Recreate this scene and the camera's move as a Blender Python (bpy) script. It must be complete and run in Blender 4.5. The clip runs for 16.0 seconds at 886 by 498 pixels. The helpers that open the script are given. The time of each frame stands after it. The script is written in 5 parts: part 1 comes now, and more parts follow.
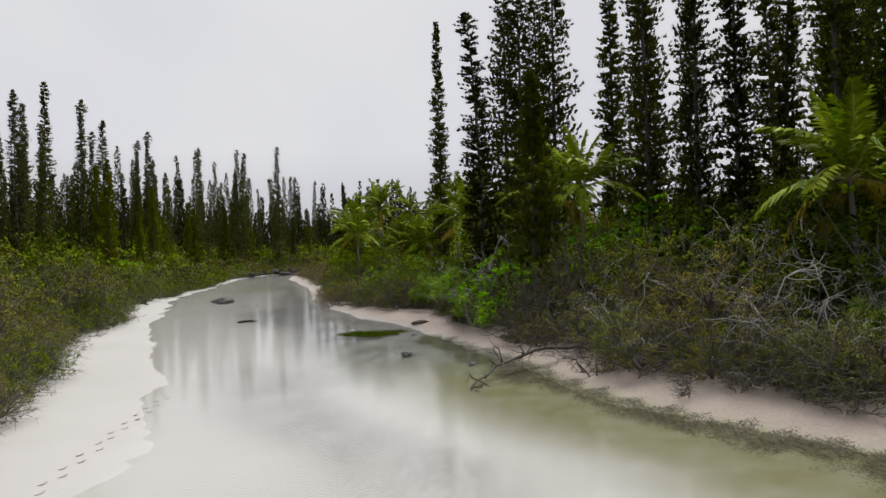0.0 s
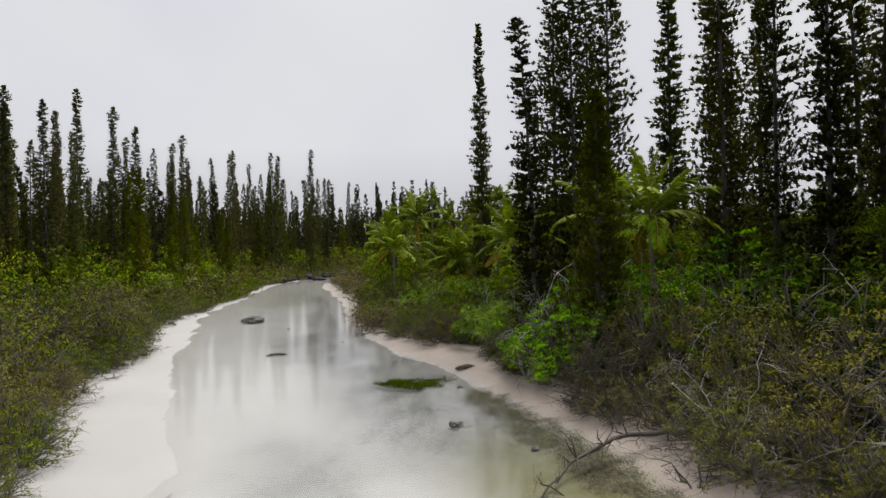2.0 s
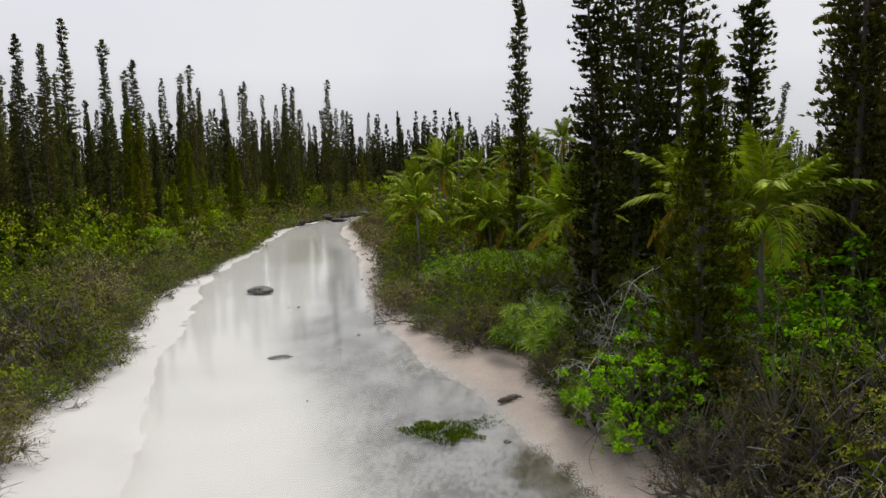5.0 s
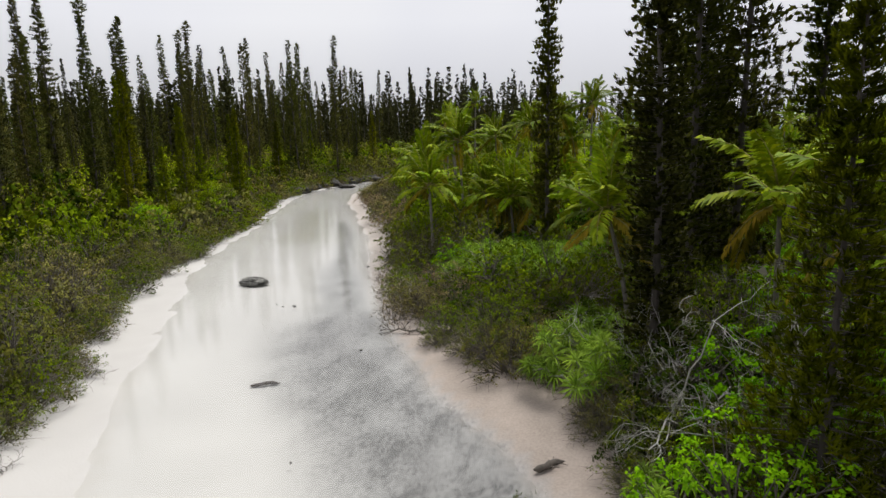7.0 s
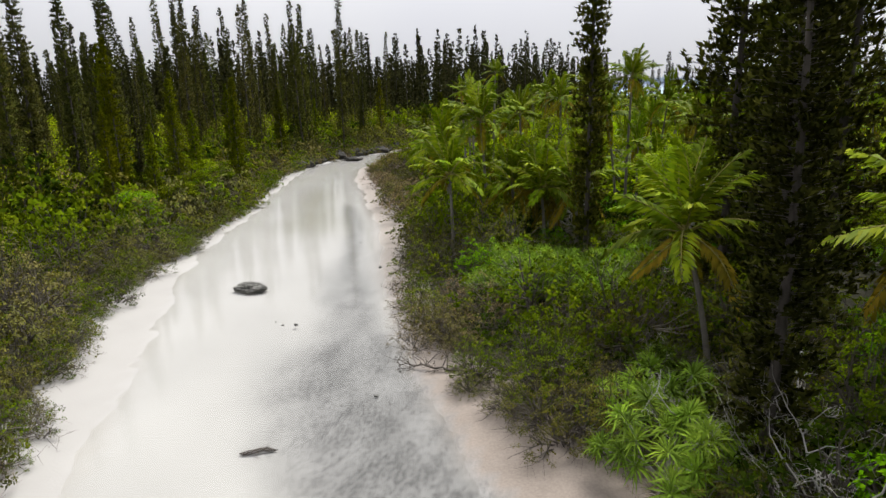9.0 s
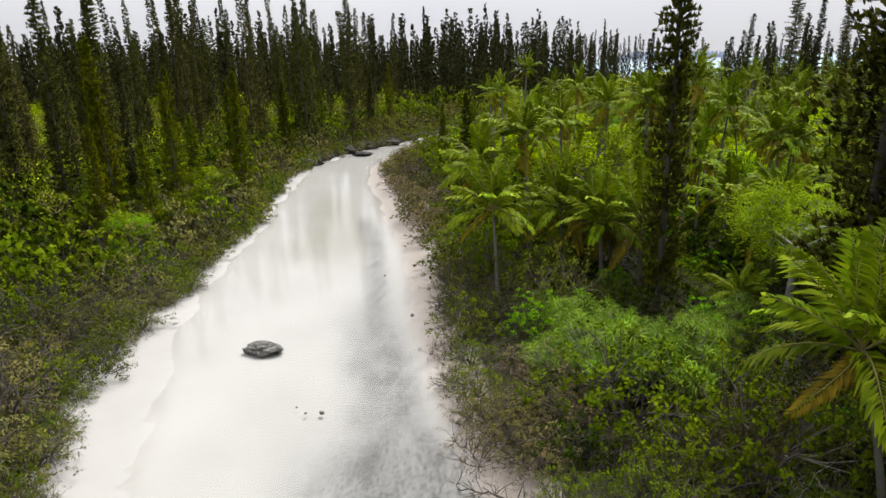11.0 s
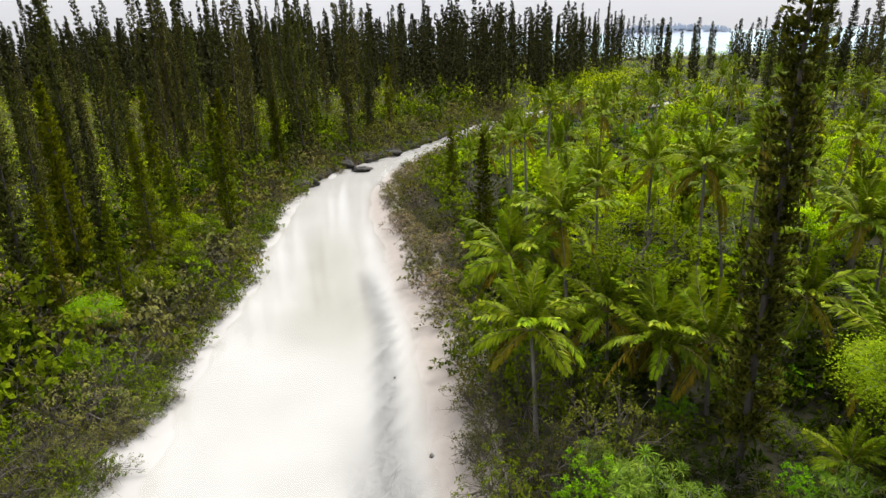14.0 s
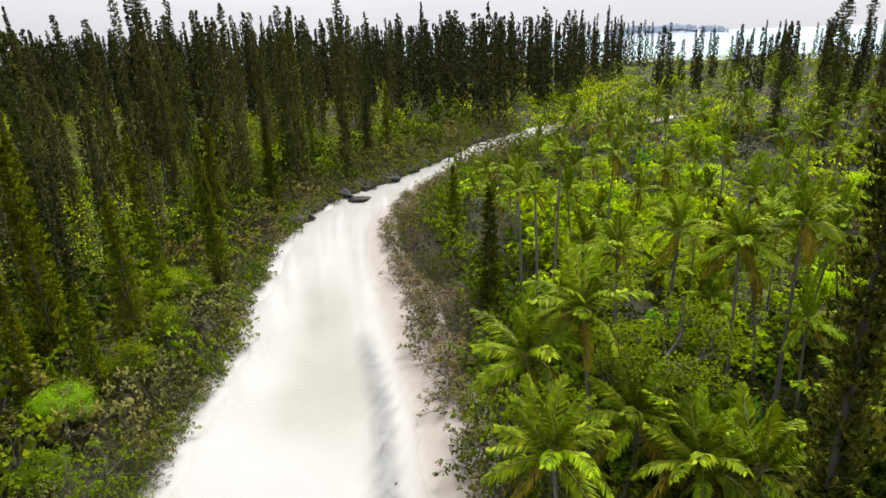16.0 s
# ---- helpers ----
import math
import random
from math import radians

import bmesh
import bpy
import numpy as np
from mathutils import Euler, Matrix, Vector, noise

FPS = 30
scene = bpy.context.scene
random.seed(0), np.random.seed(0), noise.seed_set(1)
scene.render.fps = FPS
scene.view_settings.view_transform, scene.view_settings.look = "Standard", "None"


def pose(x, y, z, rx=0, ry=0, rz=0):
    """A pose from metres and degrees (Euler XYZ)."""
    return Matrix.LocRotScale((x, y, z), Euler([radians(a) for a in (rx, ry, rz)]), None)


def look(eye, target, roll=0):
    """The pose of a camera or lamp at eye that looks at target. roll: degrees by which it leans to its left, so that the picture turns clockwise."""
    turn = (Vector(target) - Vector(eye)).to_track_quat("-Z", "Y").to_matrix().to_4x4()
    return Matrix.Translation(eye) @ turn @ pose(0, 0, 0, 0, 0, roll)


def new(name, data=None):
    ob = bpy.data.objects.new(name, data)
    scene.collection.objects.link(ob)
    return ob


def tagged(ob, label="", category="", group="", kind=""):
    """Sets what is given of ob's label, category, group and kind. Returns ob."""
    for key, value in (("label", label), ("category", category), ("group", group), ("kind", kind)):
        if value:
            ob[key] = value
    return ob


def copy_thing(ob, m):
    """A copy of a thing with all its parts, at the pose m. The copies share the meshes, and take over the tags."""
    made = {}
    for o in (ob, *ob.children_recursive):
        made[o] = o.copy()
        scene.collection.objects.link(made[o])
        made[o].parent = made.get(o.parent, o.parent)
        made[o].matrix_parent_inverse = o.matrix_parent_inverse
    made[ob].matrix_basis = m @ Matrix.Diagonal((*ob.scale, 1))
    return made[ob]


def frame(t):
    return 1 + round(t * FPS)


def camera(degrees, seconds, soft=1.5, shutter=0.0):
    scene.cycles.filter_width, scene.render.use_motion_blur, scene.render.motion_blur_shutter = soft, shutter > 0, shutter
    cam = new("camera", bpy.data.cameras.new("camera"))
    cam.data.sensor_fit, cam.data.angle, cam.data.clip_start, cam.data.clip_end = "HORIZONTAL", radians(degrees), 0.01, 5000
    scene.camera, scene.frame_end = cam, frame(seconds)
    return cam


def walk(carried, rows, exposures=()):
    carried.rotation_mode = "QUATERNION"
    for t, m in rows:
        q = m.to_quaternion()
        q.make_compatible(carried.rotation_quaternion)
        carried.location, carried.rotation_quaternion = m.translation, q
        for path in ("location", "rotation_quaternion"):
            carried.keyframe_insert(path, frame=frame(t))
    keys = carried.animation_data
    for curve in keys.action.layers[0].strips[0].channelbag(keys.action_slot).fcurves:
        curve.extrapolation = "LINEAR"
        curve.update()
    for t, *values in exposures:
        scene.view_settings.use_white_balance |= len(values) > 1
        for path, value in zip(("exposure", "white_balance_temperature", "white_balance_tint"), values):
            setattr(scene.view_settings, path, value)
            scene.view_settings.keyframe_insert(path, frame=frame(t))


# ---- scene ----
cam = camera(71.8, 16.0)
PATH = [
    (0, (3.182, 0.088, 5.619), (2.967, 2.077, 5.621), -1.8),
    (0.5, (2.798, 1.237, 6.201), (2.552, 3.222, 6.208), -1.6),
    (1, (2.4, 2.305, 6.862), (2.128, 4.286, 6.871), -1.5),
    (1.5, (2.01, 3.452, 7.627), (1.714, 5.429, 7.637), -1.5),
    (2, (1.669, 4.79, 8.315), (1.349, 6.764, 8.307), -1.4),
    (2.5, (1.265, 6.044, 9.077), (0.927, 8.015, 9.028), -1.3),
    (3, (0.905, 7.484, 9.79), (0.551, 9.451, 9.7), -1.2),
    (3.5, (0.58, 8.982, 10.591), (0.214, 10.944, 10.458), -1.2),
    (4, (0.168, 10.522, 11.26), (-0.205, 12.479, 11.084), -1.2),
    (6.5, (-2.149, 20.085, 13.448), (-2.574, 22.007, 13.095), -1.4),
    (7, (-2.581, 22.07, 13.926), (-3.014, 23.984, 13.537), -1.5),
    (7.5, (-3.1, 23.938, 14.326), (-3.537, 25.843, 13.903), -1.4),
    (8, (-3.791, 25.94, 14.626), (-4.232, 27.837, 14.171), -1.4),
    (8.5, (-4.683, 27.798, 15.027), (-5.127, 29.688, 14.546), -1.5),
    (9, (-5.759, 29.721, 15.617), (-6.207, 31.604, 15.111), -1.5),
    (11.5, (-11.938, 39.923, 19.882), (-12.388, 41.779, 19.288), -1.8),
    (12, (-12.792, 41.735, 20.945), (-13.239, 43.589, 20.339), -1.6),
    (12.5, (-13.495, 43.47, 22.075), (-13.94, 45.32, 21.457), -1.6),
    (13, (-14.166, 45.224, 23.215), (-14.605, 47.07, 22.585), -1.6),
    (13.5, (-14.676, 47.03, 24.358), (-15.113, 48.872, 23.713), -1.6),
    (14, (-15.114, 48.895, 25.575), (-15.549, 50.732, 24.916), -1.8),
    (14.5, (-15.523, 50.618, 26.717), (-15.956, 52.455, 26.055), -1.9),
    (15, (-15.933, 52.415, 27.829), (-16.365, 54.252, 27.167), -2.0),
    (15.5, (-16.452, 53.959, 28.924), (-16.883, 55.797, 28.263), -2.1),
    (16, (-17.01, 55.555, 29.991), (-17.44, 57.393, 29.332), -2.1),
]
EXPOSURES = [(0.0, -0.94), (4.0, -0.85), (9.0, -0.62), (12.5, -0.47), (16.0, -0.35)]
walk(cam, [(t, look(eye, target, roll)) for t, eye, target, roll in PATH], EXPOSURES)


# ---- world, sun and exposure ----
world = bpy.data.worlds.new("overcast_sky")
scene.world = world
world.use_nodes = True
wt = world.node_tree
wt.nodes.clear()
SUN_EL, SUN_AZ = radians(60), radians(15)
w_out = wt.nodes.new("ShaderNodeOutputWorld")
w_bg = wt.nodes.new("ShaderNodeBackground")
w_sky = wt.nodes.new("ShaderNodeTexSky")
w_sky.sky_type, w_sky.sun_disc = "NISHITA", False
w_sky.sun_elevation, w_sky.sun_rotation = SUN_EL, SUN_AZ
w_co = wt.nodes.new("ShaderNodeTexCoord")
w_no = wt.nodes.new("ShaderNodeTexNoise")
w_no.inputs["Scale"].default_value, w_no.inputs["Detail"].default_value = 2.2, 3.0
w_rp = wt.nodes.new("ShaderNodeValToRGB")
w_rp.color_ramp.elements[0].position, w_rp.color_ramp.elements[1].position = 0.3, 0.75
w_rp.color_ramp.elements[0].color = (0.87, 0.876, 0.94, 1)
w_rp.color_ramp.elements[1].color = (0.985, 0.985, 1.0, 1)
w_sc = wt.nodes.new("ShaderNodeVectorMath")
w_sc.operation = "SCALE"
w_sc.inputs[3].default_value = 15.2
# an overcast sky is brightest overhead
w_xyz = wt.nodes.new("ShaderNodeSeparateXYZ")
w_up = wt.nodes.new("ShaderNodeMapRange")
for w_in, w_val in zip(w_up.inputs[1:5], (0.35, 1.0, 1.0, 1.2)):
    w_in.default_value = w_val
w_top = wt.nodes.new("ShaderNodeVectorMath")
w_top.operation = "SCALE"
w_mx = wt.nodes.new("ShaderNodeMix")
w_mx.data_type = "RGBA"
w_mx.inputs[0].default_value = 0.97
wt.links.new(w_co.outputs["Generated"], w_no.inputs["Vector"])
wt.links.new(w_no.outputs["Fac"], w_rp.inputs["Fac"])
wt.links.new(w_rp.outputs["Color"], w_sc.inputs[0])
wt.links.new(w_sky.outputs["Color"], w_mx.inputs[6])
wt.links.new(w_co.outputs["Generated"], w_xyz.inputs[0])
wt.links.new(w_xyz.outputs["Z"], w_up.inputs[0])
# and on the side of the veiled sun
w_dot = wt.nodes.new("ShaderNodeVectorMath")
w_dot.operation = "DOT_PRODUCT"
w_dot.inputs[1].default_value = (math.sin(SUN_AZ) * math.cos(SUN_EL), math.cos(SUN_AZ) * math.cos(SUN_EL), math.sin(SUN_EL))
w_side = wt.nodes.new("ShaderNodeMapRange")
for w_in, w_val in zip(w_side.inputs[1:5], (-0.6, 0.45, 0.5, 1.0)):
    w_in.default_value = w_val
# haze dims it close to the horizon
w_haze = wt.nodes.new("ShaderNodeMapRange")
for w_in, w_val in zip(w_haze.inputs[1:5], (0.0, 0.16, 0.72, 1.0)):
    w_in.default_value = w_val
w_low = wt.nodes.new("ShaderNodeVectorMath")
w_low.operation = "SCALE"
w_near = wt.nodes.new("ShaderNodeVectorMath")
w_near.operation = "SCALE"
wt.links.new(w_co.outputs["Generated"], w_dot.inputs[0])
wt.links.new(w_dot.outputs["Value"], w_side.inputs[0])
wt.links.new(w_sc.outputs[0], w_near.inputs[0])
wt.links.new(w_side.outputs[0], w_near.inputs[3])
wt.links.new(w_near.outputs[0], w_low.inputs[0])
wt.links.new(w_xyz.outputs["Z"], w_haze.inputs[0])
wt.links.new(w_haze.outputs[0], w_low.inputs[3])
wt.links.new(w_low.outputs[0], w_top.inputs[0])
wt.links.new(w_up.outputs[0], w_top.inputs[3])
wt.links.new(w_top.outputs[0], w_mx.inputs[7])
wt.links.new(w_mx.outputs[2], w_bg.inputs["Color"])
w_bg.inputs["Strength"].default_value = 0.1
wt.links.new(w_bg.outputs["Background"], w_out.inputs["Surface"])

sun = new("sun", bpy.data.lights.new("sun", "SUN"))
sun.data.energy, sun.data.angle, sun.data.color = 7.2, radians(34), (1.0, 0.97, 0.91)
sun.rotation_euler = (radians(90) - SUN_EL, 0, -SUN_AZ + math.pi)


# ---- materials ----
def material(name):
    m = bpy.data.materials.new(name)
    m.use_nodes = True
    m.node_tree.nodes.clear()
    return m, m.node_tree


def node(nt, kind, **values):
    n = nt.nodes.new(kind)
    for k, v in values.items():
        n.inputs[k.replace("_", " ")].default_value = v
    return n


def ramp(nt, fac, stops):
    r = nt.nodes.new("ShaderNodeValToRGB")
    while len(r.color_ramp.elements) < len(stops):
        r.color_ramp.elements.new(0.5)
    for e, (p, c) in zip(r.color_ramp.elements, stops):
        e.position, e.color = p, (*c, 1)
    nt.links.new(fac, r.inputs["Fac"])
    return r.outputs["Color"]


def mix(nt, fac, a, b, how="MIX"):
    m = nt.nodes.new("ShaderNodeMix")
    m.data_type, m.blend_type = "RGBA", how
    for sock, v in ((m.inputs[0], fac), (m.inputs[6], a), (m.inputs[7], b)):
        if isinstance(v, (int, float)):
            sock.default_value = v
        elif isinstance(v, tuple):
            sock.default_value = (*v, 1)
        else:
            nt.links.new(v, sock)
    return m.outputs[2]


def maths(nt, op, a, b):
    m = nt.nodes.new("ShaderNodeMath")
    m.operation, m.use_clamp = op, True
    for sock, v in ((m.inputs[0], a), (m.inputs[1], b)):
        if isinstance(v, (int, float)):
            sock.default_value = v
        else:
            nt.links.new(v, sock)
    return m.outputs[0]


def noise_tex(nt, scale, detail=4.0, where="Object", stretch=None):
    co = nt.nodes.new("ShaderNodeTexCoord")
    n = node(nt, "ShaderNodeTexNoise", Scale=scale, Detail=detail)
    if stretch:
        mp = nt.nodes.new("ShaderNodeMapping")
        mp.inputs["Scale"].default_value = stretch
        nt.links.new(co.outputs[where], mp.inputs["Vector"])
        nt.links.new(mp.outputs["Vector"], n.inputs["Vector"])
    else:
        nt.links.new(co.outputs[where], n.inputs["Vector"])
    return n.outputs["Fac"]


def bump(nt, height, strength, distance):
    b = node(nt, "ShaderNodeBump", Strength=strength, Distance=distance)
    nt.links.new(height, b.inputs["Height"])
    return b.outputs["Normal"]


def finish(nt, shader):
    o = nt.nodes.new("ShaderNodeOutputMaterial")
    nt.links.new(shader, o.inputs["Surface"])


def leaf_material(name, stops, passing=0.3, rough=0.55, spread=0.45, gloss=0.0):
    """Leaves: colour varies from leaf to leaf and from plant to plant; some light passes through."""
    m, nt = material(name)
    geo = nt.nodes.new("ShaderNodeNewGeometry")
    info = nt.nodes.new("ShaderNodeObjectInfo")
    n = len(stops) - 1
    col = ramp(nt, geo.outputs["Random Per Island"], [(i / n, tuple(0.5 * v + 0.5 * w for v, w in zip(c, stops[1]))) for i, c in enumerate(stops)])
    vary = ramp(nt, info.outputs["Random"], [(0, (1 - spread, 1 - spread, 1 - spread * 0.6)), (0.3, (0.92, 1.02, 0.7)), (0.65, (1 + spread * 0.6, 1 + spread * 0.4, 1.1)), (1, (1 + spread * 0.5, 1 + spread, 0.75))])
    col = mix(nt, 1.0, col, vary, "MULTIPLY")
    patch = ramp(nt, noise_tex(nt, 1.1, 2.0), [(0.3, (0.6, 0.64, 0.7)), (0.7, (1.45, 1.35, 0.9))])
    col = mix(nt, 1.0, col, patch, "MULTIPLY")
    p = node(nt, "ShaderNodeBsdfPrincipled", Roughness=rough)
    p.inputs["Specular IOR Level"].default_value = gloss
    nt.links.new(col, p.inputs["Base Color"])
    t = nt.nodes.new("ShaderNodeBsdfTranslucent")
    nt.links.new(mix(nt, 1.0, col, (1.3, 1.25, 0.6), "MULTIPLY"), t.inputs["Color"])
    s = nt.nodes.new("ShaderNodeMixShader")
    s.inputs[0].default_value = 0.6 * passing
    nt.links.new(p.outputs[0], s.inputs[1])
    nt.links.new(t.outputs[0], s.inputs[2])
    finish(nt, s.outputs[0])
    return m


def bark_material(name, dark, light, scale=6.0, stretch=(1, 1, 0.3)):
    m, nt = material(name)
    f = noise_tex(nt, scale, 6.0, stretch=stretch)
    big = noise_tex(nt, 0.7, 2.0)
    col = mix(nt, 0.5, ramp(nt, f, [(0.3, dark), (0.7, light)]), ramp(nt, big, [(0.35, dark), (0.65, light)]))
    p = node(nt, "ShaderNodeBsdfPrincipled", Roughness=0.9)
    nt.links.new(col, p.inputs["Base Color"])
    nt.links.new(bump(nt, f, 0.6, 0.03), p.inputs["Normal"])
    finish(nt, p.outputs[0])
    return m


def rock_material(name, dark, light):
    m, nt = material(name)
    f = noise_tex(nt, 3.0, 9.0)
    big = noise_tex(nt, 0.8, 3.0)
    col = mix(nt, 0.4, ramp(nt, f, [(0.35, dark), (0.68, light)]), ramp(nt, big, [(0.4, dark), (0.7, light)]))
    p = node(nt, "ShaderNodeBsdfPrincipled", Roughness=0.85)
    nt.links.new(col, p.inputs["Base Color"])
    nt.links.new(bump(nt, f, 0.9, 0.12), p.inputs["Normal"])
    finish(nt, p.outputs[0])
    return m


M_PINE = leaf_material("pine_needles", [(0.022, 0.026, 0.005), (0.050, 0.056, 0.012), (0.092, 0.096, 0.016)], 0.10, 0.6)
M_PINE_YOUNG = leaf_material("young_pine_needles", [(0.039, 0.053, 0.002), (0.078, 0.092, 0.004), (0.127, 0.132, 0.006)], 0.15, 0.6)
# paler and greyer than the near pines: distance haze put into the colour
M_PINE_BACK = leaf_material("hazed_pine_needles", [(0.032, 0.036, 0.013), (0.070, 0.074, 0.029), (0.114, 0.117, 0.042)], 0.10, 0.6)
M_PALM = leaf_material("palm_leaflets", [(0.048, 0.086, 0.003), (0.128, 0.190, 0.007), (0.270, 0.305, 0.016)], 0.14, 0.45, 0.45, 0.04)
M_PALM_OLD = leaf_material("old_palm_leaflets", [(0.098, 0.091, 0.011), (0.163, 0.133, 0.020), (0.131, 0.091, 0.022)], 0.16, 0.5)
M_OLIVE = leaf_material("olive_leaves", [(0.055, 0.057, 0.015), (0.100, 0.100, 0.027), (0.152, 0.143, 0.042)], 0.16)
M_BROWN = leaf_material("brownish_leaves", [(0.072, 0.070, 0.034), (0.122, 0.116, 0.058), (0.175, 0.170, 0.090)], 0.13)
M_GREEN = leaf_material("green_leaves", [(0.036, 0.064, 0.003), (0.082, 0.120, 0.006), (0.150, 0.176, 0.009)], 0.16)
M_BRIGHT = leaf_material("bright_green_leaves", [(0.048, 0.128, 0.003), (0.098, 0.232, 0.006), (0.185, 0.320, 0.010)], 0.22)
M_LIME = leaf_material("yellow_green_leaves", [(0.140, 0.225, 0.004), (0.265, 0.375, 0.006), (0.420, 0.490, 0.014)], 0.22)
M_FEATHER = leaf_material("feathery_leaves", [(0.085, 0.145, 0.006), (0.165, 0.260, 0.012), (0.270, 0.350, 0.020)], 0.22)
# dark green kind, lowered further: shade under trees is in the colour
M_DARKLEAF = leaf_material("shaded_green_leaves", [(0.010, 0.021, 0.003), (0.022, 0.037, 0.005), (0.043, 0.059, 0.008)], 0.2)
M_PAND = leaf_material("pandanus_blades", [(0.078, 0.138, 0.022), (0.168, 0.262, 0.048), (0.280, 0.365, 0.080)], 0.16, 0.4)
M_TWIGGY = leaf_material("dry_twigs", [(0.092, 0.070, 0.057), (0.157, 0.121, 0.098), (0.220, 0.166, 0.138)], 0.0, 0.9)
M_GRASS = leaf_material("water_grass", [(0.052, 0.096, 0.010), (0.094, 0.144, 0.016), (0.166, 0.144, 0.032)], 0.16)
M_RIB = bark_material("frond_rib", (0.16, 0.14, 0.03), (0.30, 0.27, 0.08))
M_BARK = bark_material("pine_bark", (0.035, 0.03, 0.025), (0.10, 0.085, 0.075))
M_PALMBARK = bark_material("palm_bark", (0.09, 0.08, 0.07), (0.20, 0.18, 0.16), 8.0, (0.4, 0.4, 3.0))
M_STEM = bark_material("shrub_stem", (0.05, 0.042, 0.035), (0.15, 0.13, 0.11))
M_DEAD = bark_material("bleached_wood", (0.22, 0.205, 0.19), (0.48, 0.46, 0.43))
M_DRIFT = bark_material("driftwood", (0.04, 0.034, 0.03), (0.13, 0.11, 0.09))
M_ROCK = rock_material("dark_limestone", (0.04, 0.04, 0.037), (0.27, 0.265, 0.245))
# dark ledge stone, taken to near black for the shadow under the bank
M_LEDGE = rock_material("shadowed_limestone", (0.008, 0.0075, 0.0065), (0.05, 0.046, 0.038))


def ground_material():
    m, nt = material("sand_and_forest_floor")

    def attr(name):
        a = nt.nodes.new("ShaderNodeAttribute")
        a.attribute_name = name
        return a.outputs["Fac"]

    fine = noise_tex(nt, 9.0, 8.0)
    mid = noise_tex(nt, 0.8, 5.0)
    wide = noise_tex(nt, 0.16, 4.0)
    # pinkish bank sand, its tone lowered for the shade of the trees
    sand = mix(nt, 0.5, ramp(nt, mid, [(0.3, (0.24, 0.203, 0.175)), (0.7, (0.33, 0.278, 0.243))]),
               ramp(nt, fine, [(0.3, (0.22, 0.187, 0.16)), (0.7, (0.34, 0.288, 0.252))]))
    white = ramp(nt, wide, [(0.3, (0.37, 0.358, 0.346)), (0.7, (0.41, 0.398, 0.385))])
    col = mix(nt, attr("white"), sand, white)
    bed = ramp(nt, wide, [(0.3, (0.405, 0.40, 0.395)), (0.7, (0.45, 0.445, 0.44))])
    col = mix(nt, attr("bed"), col, bed)
    # patches of dark algae on the river bed
    clouds = noise_tex(nt, 0.42, 7.0, stretch=(1.4, 0.75, 1.0))
    grain = noise_tex(nt, 5.0, 10.0, stretch=(1.3, 0.6, 1.0))
    blot = maths(nt, "ADD", maths(nt, "MULTIPLY", clouds, 0.45), maths(nt, "MULTIPLY", grain, 0.55))
    patch = ramp(nt, blot, [(0.36, (0.05, 0.05, 0.05)), (0.49, (0.45, 0.45, 0.45)), (0.60, (0.95, 0.95, 0.95))])
    dark = maths(nt, "MULTIPLY", patch, attr("algae"))
    soft = maths(nt, "MULTIPLY", attr("algae"), 0.6)
    col = mix(nt, soft, col, (0.21, 0.215, 0.22))
    col = mix(nt, maths(nt, "MULTIPLY", dark, 0.85), col, (0.075, 0.075, 0.075))
    col = mix(nt, maths(nt, "MULTIPLY", attr("green"), maths(nt, "ADD", maths(nt, "MULTIPLY", mid, 0.5), 0.55)), col, (0.12, 0.118, 0.03))
    # line of dark weed washed up at the water's edge
    weed = maths(nt, "ADD", maths(nt, "MULTIPLY", noise_tex(nt, 0.7, 4.0), 0.45), maths(nt, "MULTIPLY", noise_tex(nt, 13.0, 8.0, stretch=(1.3, 0.7, 1.0)), 0.55))
    wrack = ramp(nt, maths(nt, "ADD", weed, maths(nt, "MULTIPLY", attr("wrack"), 0.4)), [(0.76, (0, 0, 0)), (0.84, (0.7, 0.7, 0.7)), (0.92, (0.95, 0.95, 0.95))])
    col = mix(nt, wrack, col, ramp(nt, grain, [(0.4, (0.028, 0.026, 0.014)), (0.62, (0.085, 0.078, 0.045))]))
    # leaf litter under the trees, lowered in tone so gaps between plants read shaded
    litter = mix(nt, 0.5, ramp(nt, fine, [(0.3, (0.015, 0.014, 0.008)), (0.7, (0.05, 0.042, 0.026))]),
                 ramp(nt, mid, [(0.35, (0.012, 0.016, 0.006)), (0.65, (0.04, 0.04, 0.018))]))
    edge = ramp(nt, maths(nt, "ADD", maths(nt, "MULTIPLY", mid, 0.35), maths(nt, "MULTIPLY", attr("litter"), 0.8)),
                [(0.40, (0, 0, 0)), (0.52, (1, 1, 1))])
    col = mix(nt, edge, col, litter)
    p = node(nt, "ShaderNodeBsdfPrincipled", Roughness=0.9)
    p.inputs["Specular IOR Level"].default_value = 0.2
    nt.links.new(col, p.inputs["Base Color"])
    nt.links.new(bump(nt, fine, 0.25, 0.03), p.inputs["Normal"])
    finish(nt, p.outputs[0])
    return m


